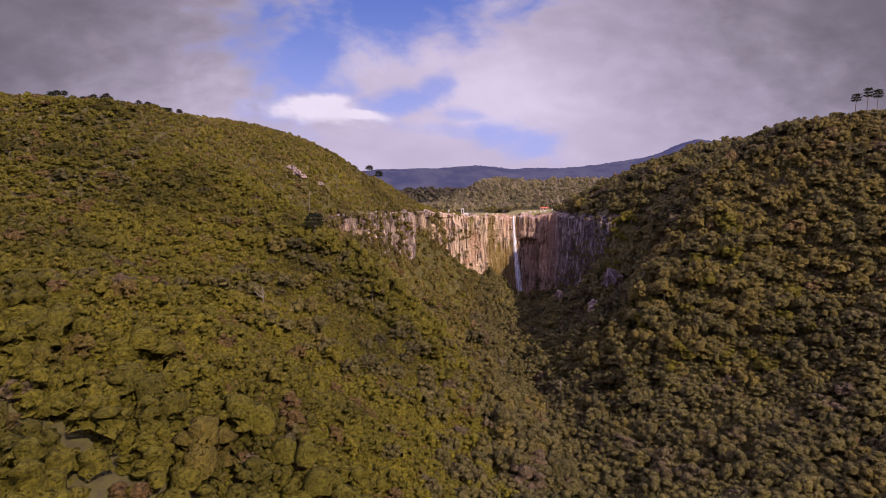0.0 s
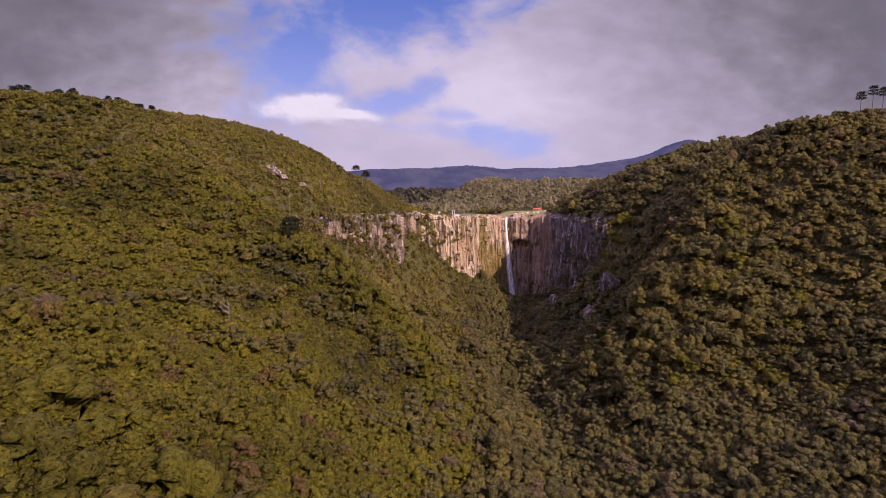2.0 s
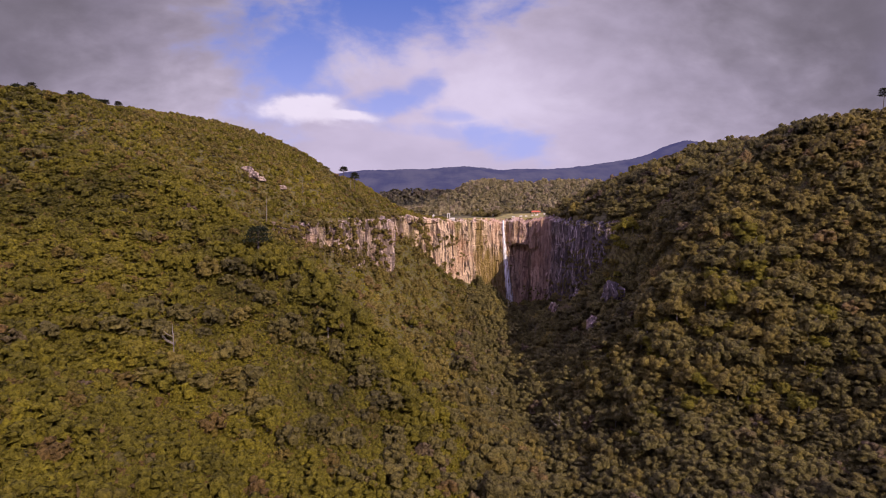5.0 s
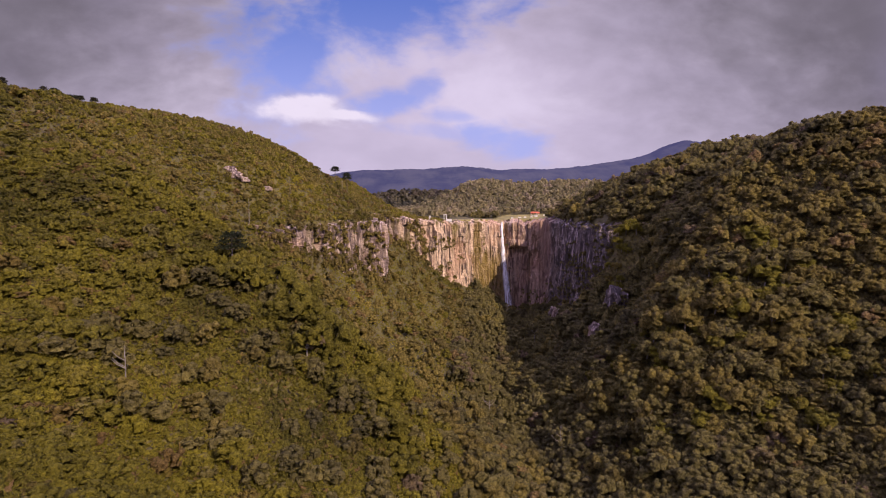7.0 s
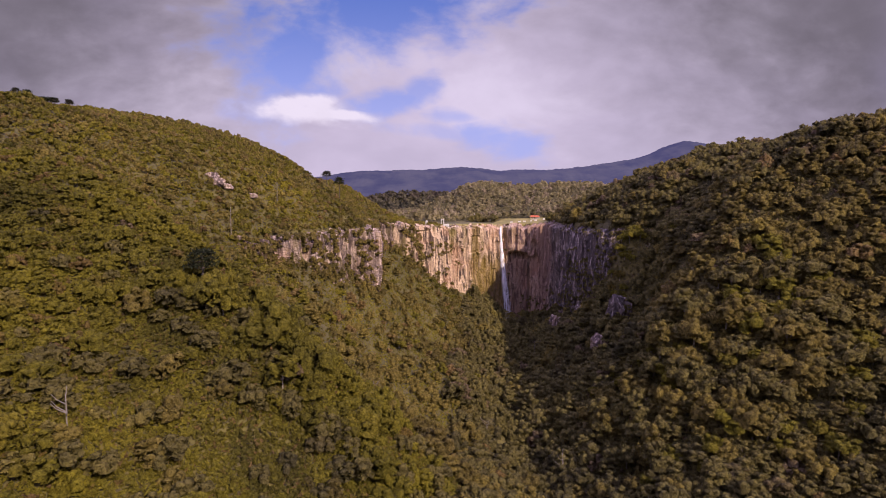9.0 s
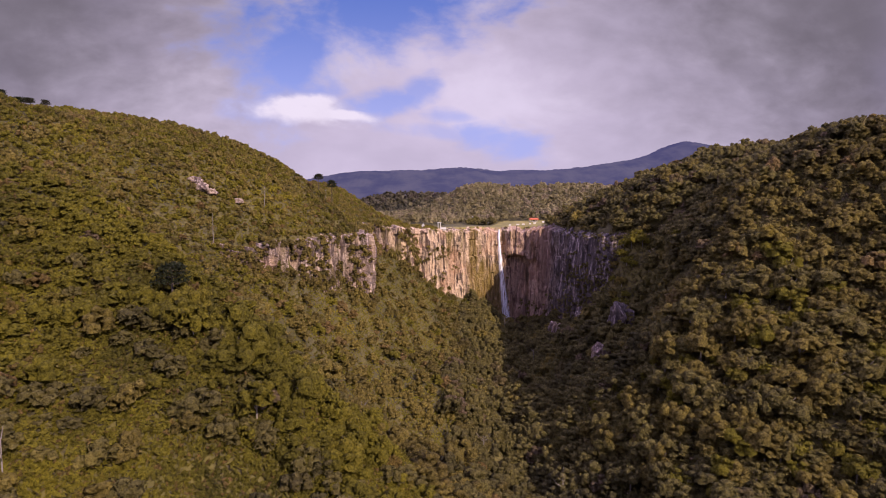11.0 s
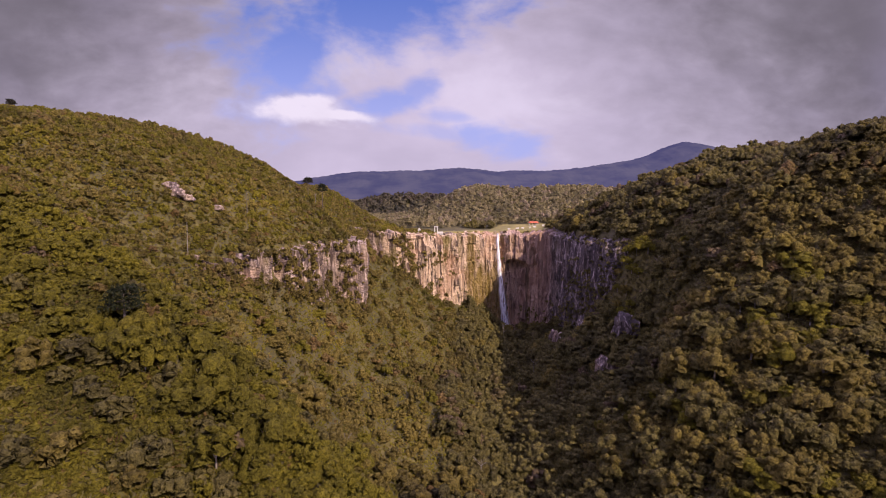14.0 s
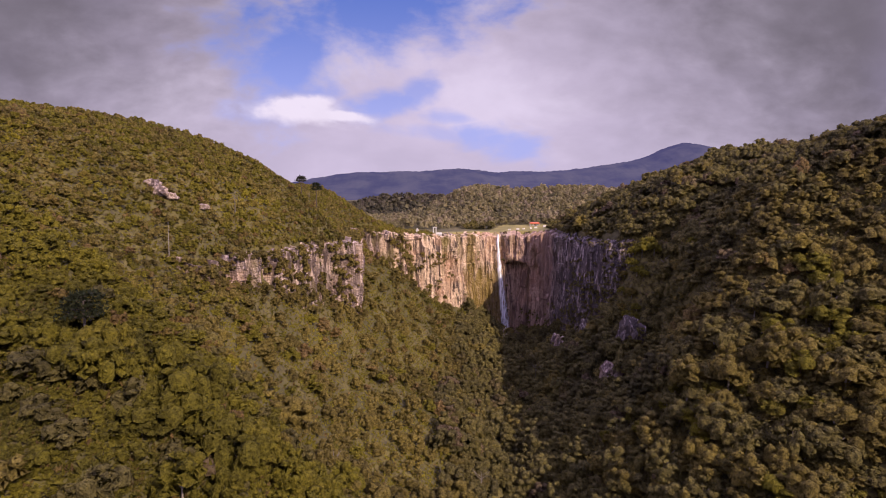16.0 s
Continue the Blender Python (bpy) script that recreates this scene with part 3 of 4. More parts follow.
def thicken(x, y, seed, most=3):
    """More plants where the ground is steep, so that slopes stay covered."""
    rng = np.random.RandomState(seed)
    gx, gy = (land(x + 1.5, y) - land(x - 1.5, y)) / 3, (land(x, y + 1.5) - land(x, y - 1.5)) / 3
    extra = np.clip(np.sqrt(1 + np.minimum(gx ** 2 + gy ** 2, 25)) - 1, 0, most)
    xs, ys = [x], [y]
    for k in range(most):
        m = rng.uniform(size=len(x)) < np.clip(extra - k, 0, 1)
        xs.append(x[m] + rng.uniform(-1.6, 1.6, m.sum()))
        ys.append(y[m] + rng.uniform(-1.6, 1.6, m.sum()))
    return np.concatenate(xs), np.concatenate(ys)


def build_woods():
    rng = np.random.RandomState(11)
    # scrub and low trees of the sunny slope, taller wood in its hollows
    x, y = jittered(-330, 70, 24, 276, 4.0, 1)
    xb, yb = jittered(-330, 70, 274, 650, 3.1, 21)
    xc, yc = jittered(-330, -165, 276, 410, 4.4, 22)
    x, y = np.append(x, xc), np.append(y, yc)
    near_by = (x > -1.0 * y - 30) & (x < 50) & (y > 78)
    x, y = thicken(x[near_by], y[near_by], 61, 4)
    hill = (xb > -166) & (xb < 50) & ~((xb < -90) & (yb > 560)) & ~((xb < -40) & (yb > 600))
    xb, yb = thicken(xb[hill], yb[hill], 62, 5)
    fine = np.append(np.zeros(len(x)), np.ones(len(xb)))
    x, y = np.append(x, xb), np.append(y, yb)
    d, near, _ = rim_distance(x, y)
    c = CURVE[near]
    axis = np.interp(y, [0, 200, 400, 640], [62, 60, 62, 100])
    hollow = smooth01(y + 0.55 * x, 225, 255) * (d > 0) * smooth01(x, -70, -40)
    low = np.maximum(smooth01(x - axis, -75, -25), hollow)
    # taller dark wood fills the fold below the sunny spur, its darkness partly painted cloud shade
    fold = smooth01(y, 160, 176) * (1 - smooth01(y + 0.3 * (x + 40), 210, 226)) * smooth01(x, -82, -62) * (1 - smooth01(x, -6, 14))
    low = np.maximum(low, 0.62 * fold)
    on_face = (d > 0.3) & (d < 4.0) & (y > 335)
    unseen = (x < -165) & (y > 400) | (x < -90) & (y > 560) | (x < -0.95 * y - 20)
    keep = (x < axis - 14) & ~unseen & ~on_face & ~meadow(x, y) & (c[:, 0] < 30) & (rng.uniform(size=len(x)) > low * (0.5 + 0.15 * fine))
    x, y, low, fine = x[keep], y[keep], low[keep], fine[keep]
    p = np.stack([x, y, land(x, y) - 0.9], 1)
    sc = rng.uniform(0.65, 1.3, len(x)) * (1 + 0.6 * low) * (1 - 0.26 * fine)
    wood = (rng.uniform(size=len(x)) < np.maximum(0.05 + 0.95 * low, 0.5 * fine)).astype(int)
    own = (x > -60) & (x < 4) & (y > 204) & (y < 236) & (wood == 0)
    own &= np.cumsum(own) <= 200
    OWN["shrub"] = [(a, b) for a, b in zip(p[own], sc[own])]
    p, sc, wood, fine, low = p[~own], sc[~own], wood[~own], fine[~own], low[~own]
    # round-crowned trees stand apart in the hollows
    deep = (low > 0.55) & (p[:, 1] > 150)
    stand = deep & (rng.uniform(size=len(p)) < 0.42)
    scatter("hollow_wood", p[stand] - (0, 0, 0.6), sc[stand] * np.where(p[stand, 1] < 236, 0.52, 0.62), TREE_KINDS, [LEAF_HILL, LEAF_SUNNY, LEAF_FOREST], np.where(p[stand, 1] < 236, np.where(rng.uniform(size=stand.sum()) < 0.8, 2, 0), rng.uniform(size=stand.sum()) < 0.12).astype(int),
            "round-crowned grey-olive trees in the shaded hollow below the cliffs", "wood", 9)
    p, sc, wood, fine = p[~deep], sc[~deep], wood[~deep], fine[~deep]
    m = fine > 0
    scatter("hill_scrub", p[m], sc[m], FINE_KINDS, [LEAF_SUNNY, LEAF_HILL], wood[m], "fine dense olive scrub over the hill and below the cliffs", "scrub", 3)
    p, sc, wood = p[~m], sc[~m], wood[~m]
    scatter("scrub", p, sc, SCRUB_KINDS, [LEAF_SUNNY, LEAF_FOREST], wood, "dense yellow-green scrub on the sunlit gorge slope", "scrub", 2)
    # tall forest of the shaded side and gorge floor
    x, y = jittered(10, 400, 110, 700, 5.8, 3)
    d, near, _ = rim_distance(x, y)
    axis = np.interp(y, [0, 200, 400, 640], [62, 60, 62, 100])
    keep = (x > axis - 40) & ((d < -0.2) | (d > 4) | (CURVE[near][:, 0] > 151) & (y < 500)) & ~meadow(x, y) & ~((np.hypot(x - 98, y - 632) < 12)) & (x < 0.84 * y + 14) & ~((x > 300) & (y > 520)) & ~((x > 340) & (y > 450))
    keep &= (d > 0) | (CURVE[near][:, 0] > 135) | (y > 680)
    keep &= ((x - 154) / 14) ** 2 + ((y - 457) / 19) ** 2 > 1
    x, y = x[keep], y[keep]
    x, y = thicken(x, y, 63, 3)
    p = np.stack([x, y, land(x, y) - 1.8], 1)
    size = rng.uniform(0.6, 1.4, len(x))
    own = (x > 92) & (x < 196) & (y > 262) & (y < 352)
    own &= np.cumsum(own) <= 250
    OWN["tree"] = [(a, b) for a, b in zip(p[own], size[own])]
    p, size, x, y = p[~own], size[~own], x[~own], y[~own]
    # Lighter olive crowns on the ridge's sunward face, sunlight partly put into leaf colour.
    sunny = rng.uniform(size=len(x)) < 0.09 + 0.75 * smooth01(x, 120, 160) * smooth01(y, 250, 310) * (1 - smooth01(y, 350, 430)) + 0.3 * value_noise(x, y, 30, 71)
    scatter("forest", p, size, TREE_KINDS, [LEAF_FOREST, LEAF_HILL], sunny.astype(int),
            "dense dark olive subtropical forest on steep slope", "forest", 4)
    # the wooded gorge goes on below the start of the flight
    kinds = [crown_cards(np.random.RandomState(170 + k), 5, 1, 5.0, 9.0, 0.7) for k in range(6)]
    x, y = jittered(-150, 190, -70, 132, 6.0, 25)
    keep = (y < 100) & (x < 62) | (x >= 56) & (y < 112) | (x > 0.84 * y + 14)
    x, y = x[keep], y[keep]
    p = np.stack([x, y, land(x, y) - 2.6], 1)
    scatter("gorge_wood", p, rng.uniform(0.7, 1.3, len(x)), kinds, [LEAF_FOREST, LEAF_SUNNY], (x + rng.uniform(-40, 40, len(x)) < 10).astype(int),
            "dense olive woodland on the gorge floor", "woods", 10)
    # woods on the plateau and the hills behind
    x, y = jittered(-260, 520, 640, 1070, 9.2, 5)
    d, near, _ = rim_distance(x, y)
    keep = (d < -3) & ~meadow(x, y) & ((y > 700) | (x < 45) & (y > 655)) & (np.abs(x - 60) < 0.5 * y)
    x, y = x[keep], y[keep]
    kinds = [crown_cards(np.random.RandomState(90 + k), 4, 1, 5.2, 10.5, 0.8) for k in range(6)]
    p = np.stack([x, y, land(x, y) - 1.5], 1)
    scatter("far_woods", p, rng.uniform(0.7, 1.25, len(x)), kinds, [LEAF_FAR_HAZE], np.zeros(len(x), int), "mixed woodland on the plateau and hill behind the falls", "woods", 6)
    x, y = jittered(-420, 600, 1090, 1800, 22.0, 7)
    kinds = [crown_cards(np.random.RandomState(110 + k), 4, 0, 10.5, 12.0, 2.8) for k in range(4)]
    p = np.stack([x, y, land(x, y) - 2], 1)
    scatter("distant_woods", p, rng.uniform(0.8, 1.2, len(x)), kinds, [LEAF_DISTANT_HAZE], np.zeros(len(x), int), "distant woodland on low hills", "woods", 8)


build_woods()


def undergrowth(name, x, y, small, large, mat, seed, label):
    """Ferns, grass and seedlings that fill the ground between the bushes."""
    rng = np.random.RandomState(seed)
    n = len(x)
    p = np.stack([x, y, land(x, y) + rng.uniform(0.0, 1.5 * large, n)], 1)
    nrm = rng.normal(size=(n, 3)) * 0.55 + (0.15, -0.55, 0.7)
    u = np.cross(nrm, rng.normal(size=(n, 3)))
    u /= np.linalg.norm(u, axis=1)[:, None]
    w = np.cross(nrm, u)
    w /= np.linalg.norm(w, axis=1)[:, None]
    e = rng.uniform(small, large, n)[:, None]
    v = np.stack([p - u * e * 0.7 - w * e * 0.5, p + u * e * 0.7 - w * e * 0.5, p + w * e * 1.5], 1).reshape(-1, 3)
    me = mesh_of(name, v, np.arange(3 * n).reshape(-1, 3), [mat])
    tone = 0.5 + 0.5 * value_noise(x, y, 5, 51) + rng.uniform(-0.2, 0.2, n)
    me.attributes.new("tone", "FLOAT", "FACE").data.foreach_set("value", np.clip(tone, 0, 0.8).astype(np.float32))
    tagged(new(name, me), label, "undergrowth", kind="stuff")


def build_undergrowth():
    rng = np.random.RandomState(15)
    n = 95000
    x, y = rng.uniform(-190, 45, n), 100 + 530 * rng.uniform(size=n) ** 0.85
    d, near, _ = rim_distance(x, y)
    keep = ((d < 0) | (d > 4.5) | (y < 335)) & (CURVE[near][:, 0] < 30) & ~((x < -120) & (y > 430)) & ~((x < -60) & (y > 570)) & (x > -1.0 * y + 20)
    undergrowth("undergrowth", x[keep], y[keep], 0.4, 0.95, LEAF_SUNNY, 16, "low ferns and grass tufts between the bushes")
    n = 100000
    x, y = rng.uniform(-130, 30, n), rng.uniform(80, 250, n)
    keep = x > -0.95 * y + 10
    undergrowth("ferns", x[keep], y[keep], 0.45, 1.0, LEAF_SUNNY, 18, "tall yellow-green ferns and tussocks among the slope scrub")
    n = 90000
    x, y = rng.uniform(70, 330, n), rng.uniform(130, 500, n)
    d, near, _ = rim_distance(x, y)
    keep = (x < 0.95 * y + 10) & ((d > 4) | (d < 0) & (x > 140)) & ~((x > 280) & (y > 420))
    undergrowth("understorey", x[keep], y[keep], 0.7, 1.7, LEAF_FOREST, 19, "dark saplings and ferns under the forest trees")


build_undergrowth()


def build_cliff_scrub():
    """Bushes that cling to the faces and hang over the rim."""
    rng = np.random.RandomState(17)
    n, m, _ = CLIFF.shape
    pts, sizes = [], []
    js, fs = rng.randint(m, size=10000), rng.uniform(size=10000)
    at = CLIFF[(fs * (n - 1)).astype(int), js]
    patch = 0.5 + 0.5 * value_noise(at[:, 0] + at[:, 1] * 0.8, at[:, 2], 8, 41) + 0.25 * value_noise(at[:, 0] + at[:, 1] * 0.8, at[:, 2], 3, 42) + 0.3 * value_noise(at[:, 0] + at[:, 1], at[:, 2], 19, 43)
    for j, f, (x, y, z), q in zip(js, fs, at, patch):
        if y > 556 and 6 < x < 140:
            much = 0.03 + 0.28 * (x < 46) * (f > 0.25) + 0.8 * (f < 0.03) + (0.9 + 1.6 * (x > 92)) * max(0.0, f - 0.66) + 0.2 * (60 < x < 72) + (0.7 if 92 < x < 138 and abs(f - 0.27) < 0.03 else 0)
        elif x < 30:
            much = 0.80 if y < 330 else 1.1 if 436 < y < 512 else 0.9 if x > -9 else 0.38 + 0.45 * (f > 0.6) + 0.5 * (f < 0.1)
        else:
            much = 0.30 + 0.55 * (f > 0.40) + 0.8 * (f < 0.06) + 0.5 * (y < 505)
        if q < 1.15 * much and rng.uniform() < 0.24 + 0.20 * (x < 30) + 0.4 * (x < 0 and 436 < y < 512) + 0.4 * (x > 138 or x > 92 and f > 0.66):
            ox, oy = CLIFF_OUT[j]
            pts.append((x + ox * 0.4, y + oy * 0.4, z - 1.5))
            sizes.append(rng.uniform(0.28, 0.85) * (1.25 if x < 30 else 1.0))
    # a fringe of bushes along the lip
    for j in range(0, m, 2):
        x, y, z = CLIFF[3, j]
        if not 84 < x < 94 and rng.uniform() < 0.5:
            ox, oy = CLIFF_OUT[j]
            pts.append((x - ox * rng.uniform(0.0, 2.2), y - oy * rng.uniform(0.0, 2.2), z - 1.0))
            sizes.append(rng.uniform(0.22, 0.5))
    p, sc = np.array(pts), np.array(sizes)
    warm = (p[:, 0] < 92) & (rng.uniform(size=len(p)) < 0.85)
    scatter("cliff_scrub", p, sc, FINE_KINDS, [LEAF_FOREST, LEAF_HILL], warm.astype(int), "bushes clinging to ledges of the rock face", "scrub", 18)


build_cliff_scrub()


# ---- the falls ----
def build_falls():
    top = Vector((88.6, 643.0, 116.6))
    n, m = 60, 7
    v, veil = [], []
    for i in range(n):
        f = i / (n - 1)
        w = 1.1 + 4.8 * f
        cx, cy, cz = top.x + 11.0 * f ** 1.5, top.y - 6.5 - 4.5 * f, top.z + 0.4 - 108 * f
        for j in range(m):
            g = j / (m - 1) * 2 - 1
            v.append((cx + g * w + 0.3 * math.sin(i * 0.9 + j), cy - 1.2 * (1 - g * g) * (1 + f), cz))
            veil.append((1 - abs(g) ** 2) * (1.6 - 0.95 * f))
    me = mesh_of("waterfall", v, grid_faces(n, m), [WATER], True)
    att = me.attributes.new("veil", "FLOAT", "POINT")
    att.data.foreach_set("value", np.array(veil, np.float32))
    tagged(new("waterfall", me), "tall thin white waterfall dropping over the rim, drifting in wind", "waterfall", kind="structure")


build_falls()


# ---- single things ----
def part(name, bm, mat, parent, label=""):
    """Links a bmesh as one mesh object under a thing or a part."""
    me = bpy.data.meshes.new(name)
    bm.to_mesh(me)
    bm.free()
    for m in mat if isinstance(mat, (list, tuple)) else [mat]:
        me.materials.append(m)
    ob = new(name, me)
    ob.parent = parent
    return tagged(ob, label)


def crown_part(name, shape, mat, parent, tone, label=""):
    me = mesh_of(name, shape[0], shape[1], [mat], True)
    me.attributes.new("tone", "FLOAT", "FACE").data.foreach_set("value", np.full(len(shape[1]), tone, np.float32))
    ob = new(name, me)
    ob.parent = parent
    return tagged(ob, label)


def tube(bm, pts, radii, sides=7):
    """A tapering stem through the points."""
    rings = []
    for k, (p, r) in enumerate(zip(pts, radii)):
        p = Vector(p)
        way = (Vector(pts[min(k + 1, len(pts) - 1)]) - Vector(pts[max(k - 1, 0)])).normalized()
        side = way.cross(Vector((0.31, 0.95, 0.05))).normalized()
        up = way.cross(side)
        rings.append([bm.verts.new(p + (side * math.cos(6.2832 * i / sides) + up * math.sin(6.2832 * i / sides)) * r) for i in range(sides)])
    for a, b in zip(rings, rings[1:]):
        for i in range(sides):
            bm.faces.new((a[i], a[(i + 1) % sides], b[(i + 1) % sides], b[i]))
    bm.faces.new(rings[-1])
    bm.faces.new(rings[0][::-1])


def box(bm, x0, x1, y0, y1, z0, z1, bevel=0.0):
    r = bmesh.ops.create_cube(bm, size=1.0, matrix=Matrix.Translation(((x0 + x1) / 2, (y0 + y1) / 2, (z0 + z1) / 2)) @ Matrix.Diagonal((x1 - x0, y1 - y0, z1 - z0, 1)))
    if bevel:
        edges = list({e for v in r["verts"] for e in v.link_edges})
        bmesh.ops.bevel(bm, geom=edges, offset=bevel, segments=1, affect="EDGES")


def height_at(x, y):
    return float(land(np.array([x]), np.array([y]))[0])


def make_tree(k, shape, leaf, label, category, name, trunk_high, group):
    """A broad-leaved tree: forked trunk and a crown of leaf sprays."""
    rng = np.random.RandomState(300 + k)
    tree = tagged(new(name), label, category, group)
    bm = bmesh.new()
    h = trunk_high
    tube(bm, [(0, 0, -1.5), (0.1, 0, h * 0.5), (rng.uniform(-0.3, 0.3), rng.uniform(-0.3, 0.3), h)], [0.045 * h, 0.034 * h, 0.02 * h])
    for i in range(3):
        a = 2.1 * i + rng.uniform(0, 1)
        tube(bm, [(0.05, 0, h * 0.5), (math.cos(a) * h * 0.2, math.sin(a) * h * 0.2, h * 0.8), (math.cos(a) * h * 0.36, math.sin(a) * h * 0.36, h * 1.0)], [0.02 * h, 0.014 * h, 0.008 * h], 5)
    part("trunk", bm, BARK, tree, "pale grey forked trunk")
    crown_part("crown", shape, leaf, tree, rng.uniform(0, 1))
    return tree


def plant(kinds, spots, seed):
    rng = np.random.RandomState(seed)
    for n, (p, sc) in enumerate(spots):
        m = Matrix.Translation(p) @ Matrix.Rotation(rng.uniform(0, 6.28), 4, "Z") @ Matrix.Diagonal((sc, sc, sc * rng.uniform(0.85, 1.25), 1))
        if n < len(kinds):
            kinds[n].matrix_basis = m
        else:
            copy_thing(kinds[rng.randint(len(kinds))], m)


def plant_singles():
    tall = [make_tree(k, crown_cards(np.random.RandomState(150 + k), 12, 14, 4.9, 9.8, 0.42), LEAF_HILL if k % 3 == 1 else LEAF_SUNNY if k % 6 == 5 else LEAF_FOREST,
                      "round-crowned olive-green forest tree on the steep slope" if k % 3 else "dark olive forest tree with lumpy crown on the steep slope", "tree", "forest_tree", 6.5, "trees on the shaded slope") for k in range(18)]
    plant(tall, OWN["tree"][:250], 31)
    low = [make_tree(40 + k, crown_cards(np.random.RandomState(190 + k), 8, 10, 2.8, 4.3, 0.3), LEAF_SUNNY, "yellow-green leafy shrub on the sunny spur", "shrub", "shrub", 2.6, "shrubs on the sunny spur") for k in range(12)]
    plant(low, OWN["shrub"][:200], 32)


def araucaria(x, y, top, crown, seed, label, lean=0.0, deep=0.0):
    """Umbrella pine: tall bare trunk, whorls of upswept boughs with needle tufts at their ends."""
    rng = np.random.RandomState(seed)
    z = height_at(x, y)
    h = max(top - z, 6.0)
    tree = tagged(new("araucaria_pine"), label, "pine tree", "umbrella pines")
    tree.location = (x, y, z)
    bm = bmesh.new()
    tube(bm, [(0, 0, -1), (lean * 0.4, 0, h * 0.5), (lean, 0, h * 0.97)], [0.11 * crown, 0.085 * crown, 0.05 * crown])
    part("trunk", bm, PINE_BARK, tree, "straight bare dark trunk")
    bm = bmesh.new()
    V, F = [], []
    for ring, (f, r) in enumerate(((0.80, 1.0), (0.88, 0.92), (0.95, 0.72), (0.99, 0.4))):
        n = 8 if ring < 2 else 6
        f = f - deep * (0.99 - f)
        for i in range(n):
            a = 6.283 * (i + 0.5 * ring + rng.uniform(-0.2, 0.2)) / n
            q = crown * r * rng.uniform(0.85, 1.1)
            ca, sa = math.cos(a), math.sin(a)
            base = (lean * f, 0, h * f)
            tip = (lean * f + ca * q, sa * q, h * f + 0.22 * q + 0.02 * h)
            tube(bm, [base, (lean * f + ca * q * 0.55, sa * q * 0.55, h * f - 0.02 * q), tip], [0.09, 0.06, 0.04], 4)
            for _ in range(34):
                d = rng.normal(size=3) * (0.26 * crown, 0.26 * crown, 0.10 * crown)
                p = np.array(tip) * 0.88 + np.array(base) * 0.12 + d
                u, w = rng.normal(size=3), rng.normal(size=3)
                e = 0.15 * crown
                k = len(V)
                V += [p - e * u / 2, p + e * u / 2, p + e * w * 0.8 + (0, 0, 0.1)]
                F.append((k, k + 1, k + 2))
    part("branch_whorls", bm, PINE_BARK, tree, "upswept dark boughs")
    crown_part("crown", (np.array(V), np.array(F)), LEAF_PINE, tree, rng.uniform(), "flat dark green umbrella of needles")
    return tree


def plant_pines():
    araucaria(-55.5, 442, 167.0, 2.5, 1, "tall umbrella pine with bare trunk on the hill shoulder")
    araucaria(-49.5, 456, 163.0, 2.9, 2, "low flat-topped umbrella pine on the hill shoulder")
    araucaria(-52, 227, 138.5, 3.3, 3, "dark umbrella pine rising from the sunny scrub", 0.0, 0.7)
    rng = np.random.RandomState(9)
    for px, top in ((-241, 209.3), (-238, 210.7), (-234, 210.3), (-226, 206.5), (-222, 207.2), (-217, 207.5), (-213, 207.2), (-210, 207.9), (-195, 203.7), (-191, 204.4), (-184, 203.7), (-178, 200.2), (-175, 199.9), (-170, 199.5), (-165, 199.2)):
        araucaria(px, 352 + rng.uniform(-4, 4), top + rng.uniform(-1, 1), rng.uniform(1.5, 2.2), 20 - px, "slim umbrella pine in the row along the hill crest", rng.uniform(-0.5, 0.5), 0.5)
    for x, y, top in ((289, 380, 213), (297, 380, 217), (304, 380, 216)):
        araucaria(x, y, top, 2.6, x, "umbrella pine standing over the forest on the ridge")


def bare_tree(x, y, high, seed, forked=False):
    rng = np.random.RandomState(seed)
    tree = tagged(new("bare_tree"), "pale dead tree trunk standing out of the scrub", "dead tree", "dead trunks")
    tree.location = (x, y, height_at(x, y))
    bm = bmesh.new()
    tube(bm, [(0, 0, -1), (0.1, 0, high * 0.5), (0.2, 0.1, high)], [0.17, 0.13, 0.07])
    part("trunk", bm, PALE_WOOD, tree)
    for i in range(5 if forked else 2):
        bm = bmesh.new()
        a, f = rng.uniform(0, 6.28), rng.uniform(0.55, 0.95)
        q = high * (0.3 if forked else 0.1)
        tube(bm, [(0.1, 0, high * f), (math.cos(a) * q * 0.6, math.sin(a) * q * 0.6, high * f + q * 0.4), (math.cos(a) * q, math.sin(a) * q, high * f + q * 0.9)], [0.1, 0.07, 0.04], 5)
        part("bough", bm, PALE_WOOD, tree)


PALE_WOOD = plain("dead_wood", (0.24, 0.21, 0.18), 0.85, 0.5, 1.5)


def plant_dead():
    for n, (x, y, high, fork) in enumerate(((-67, 361, 11, False), (-74, 312, 12, False), (-50, 436, 8, False), (163, 438, 10, True), (-8, 256, 8, True),
                                            (70, 300, 14, True), (40, 330, 12, True), (84, 560, 15, True), (92, 470, 14, True), (-58, 176, 8, True))):
        bare_tree(x, y, high, n + 5, fork)


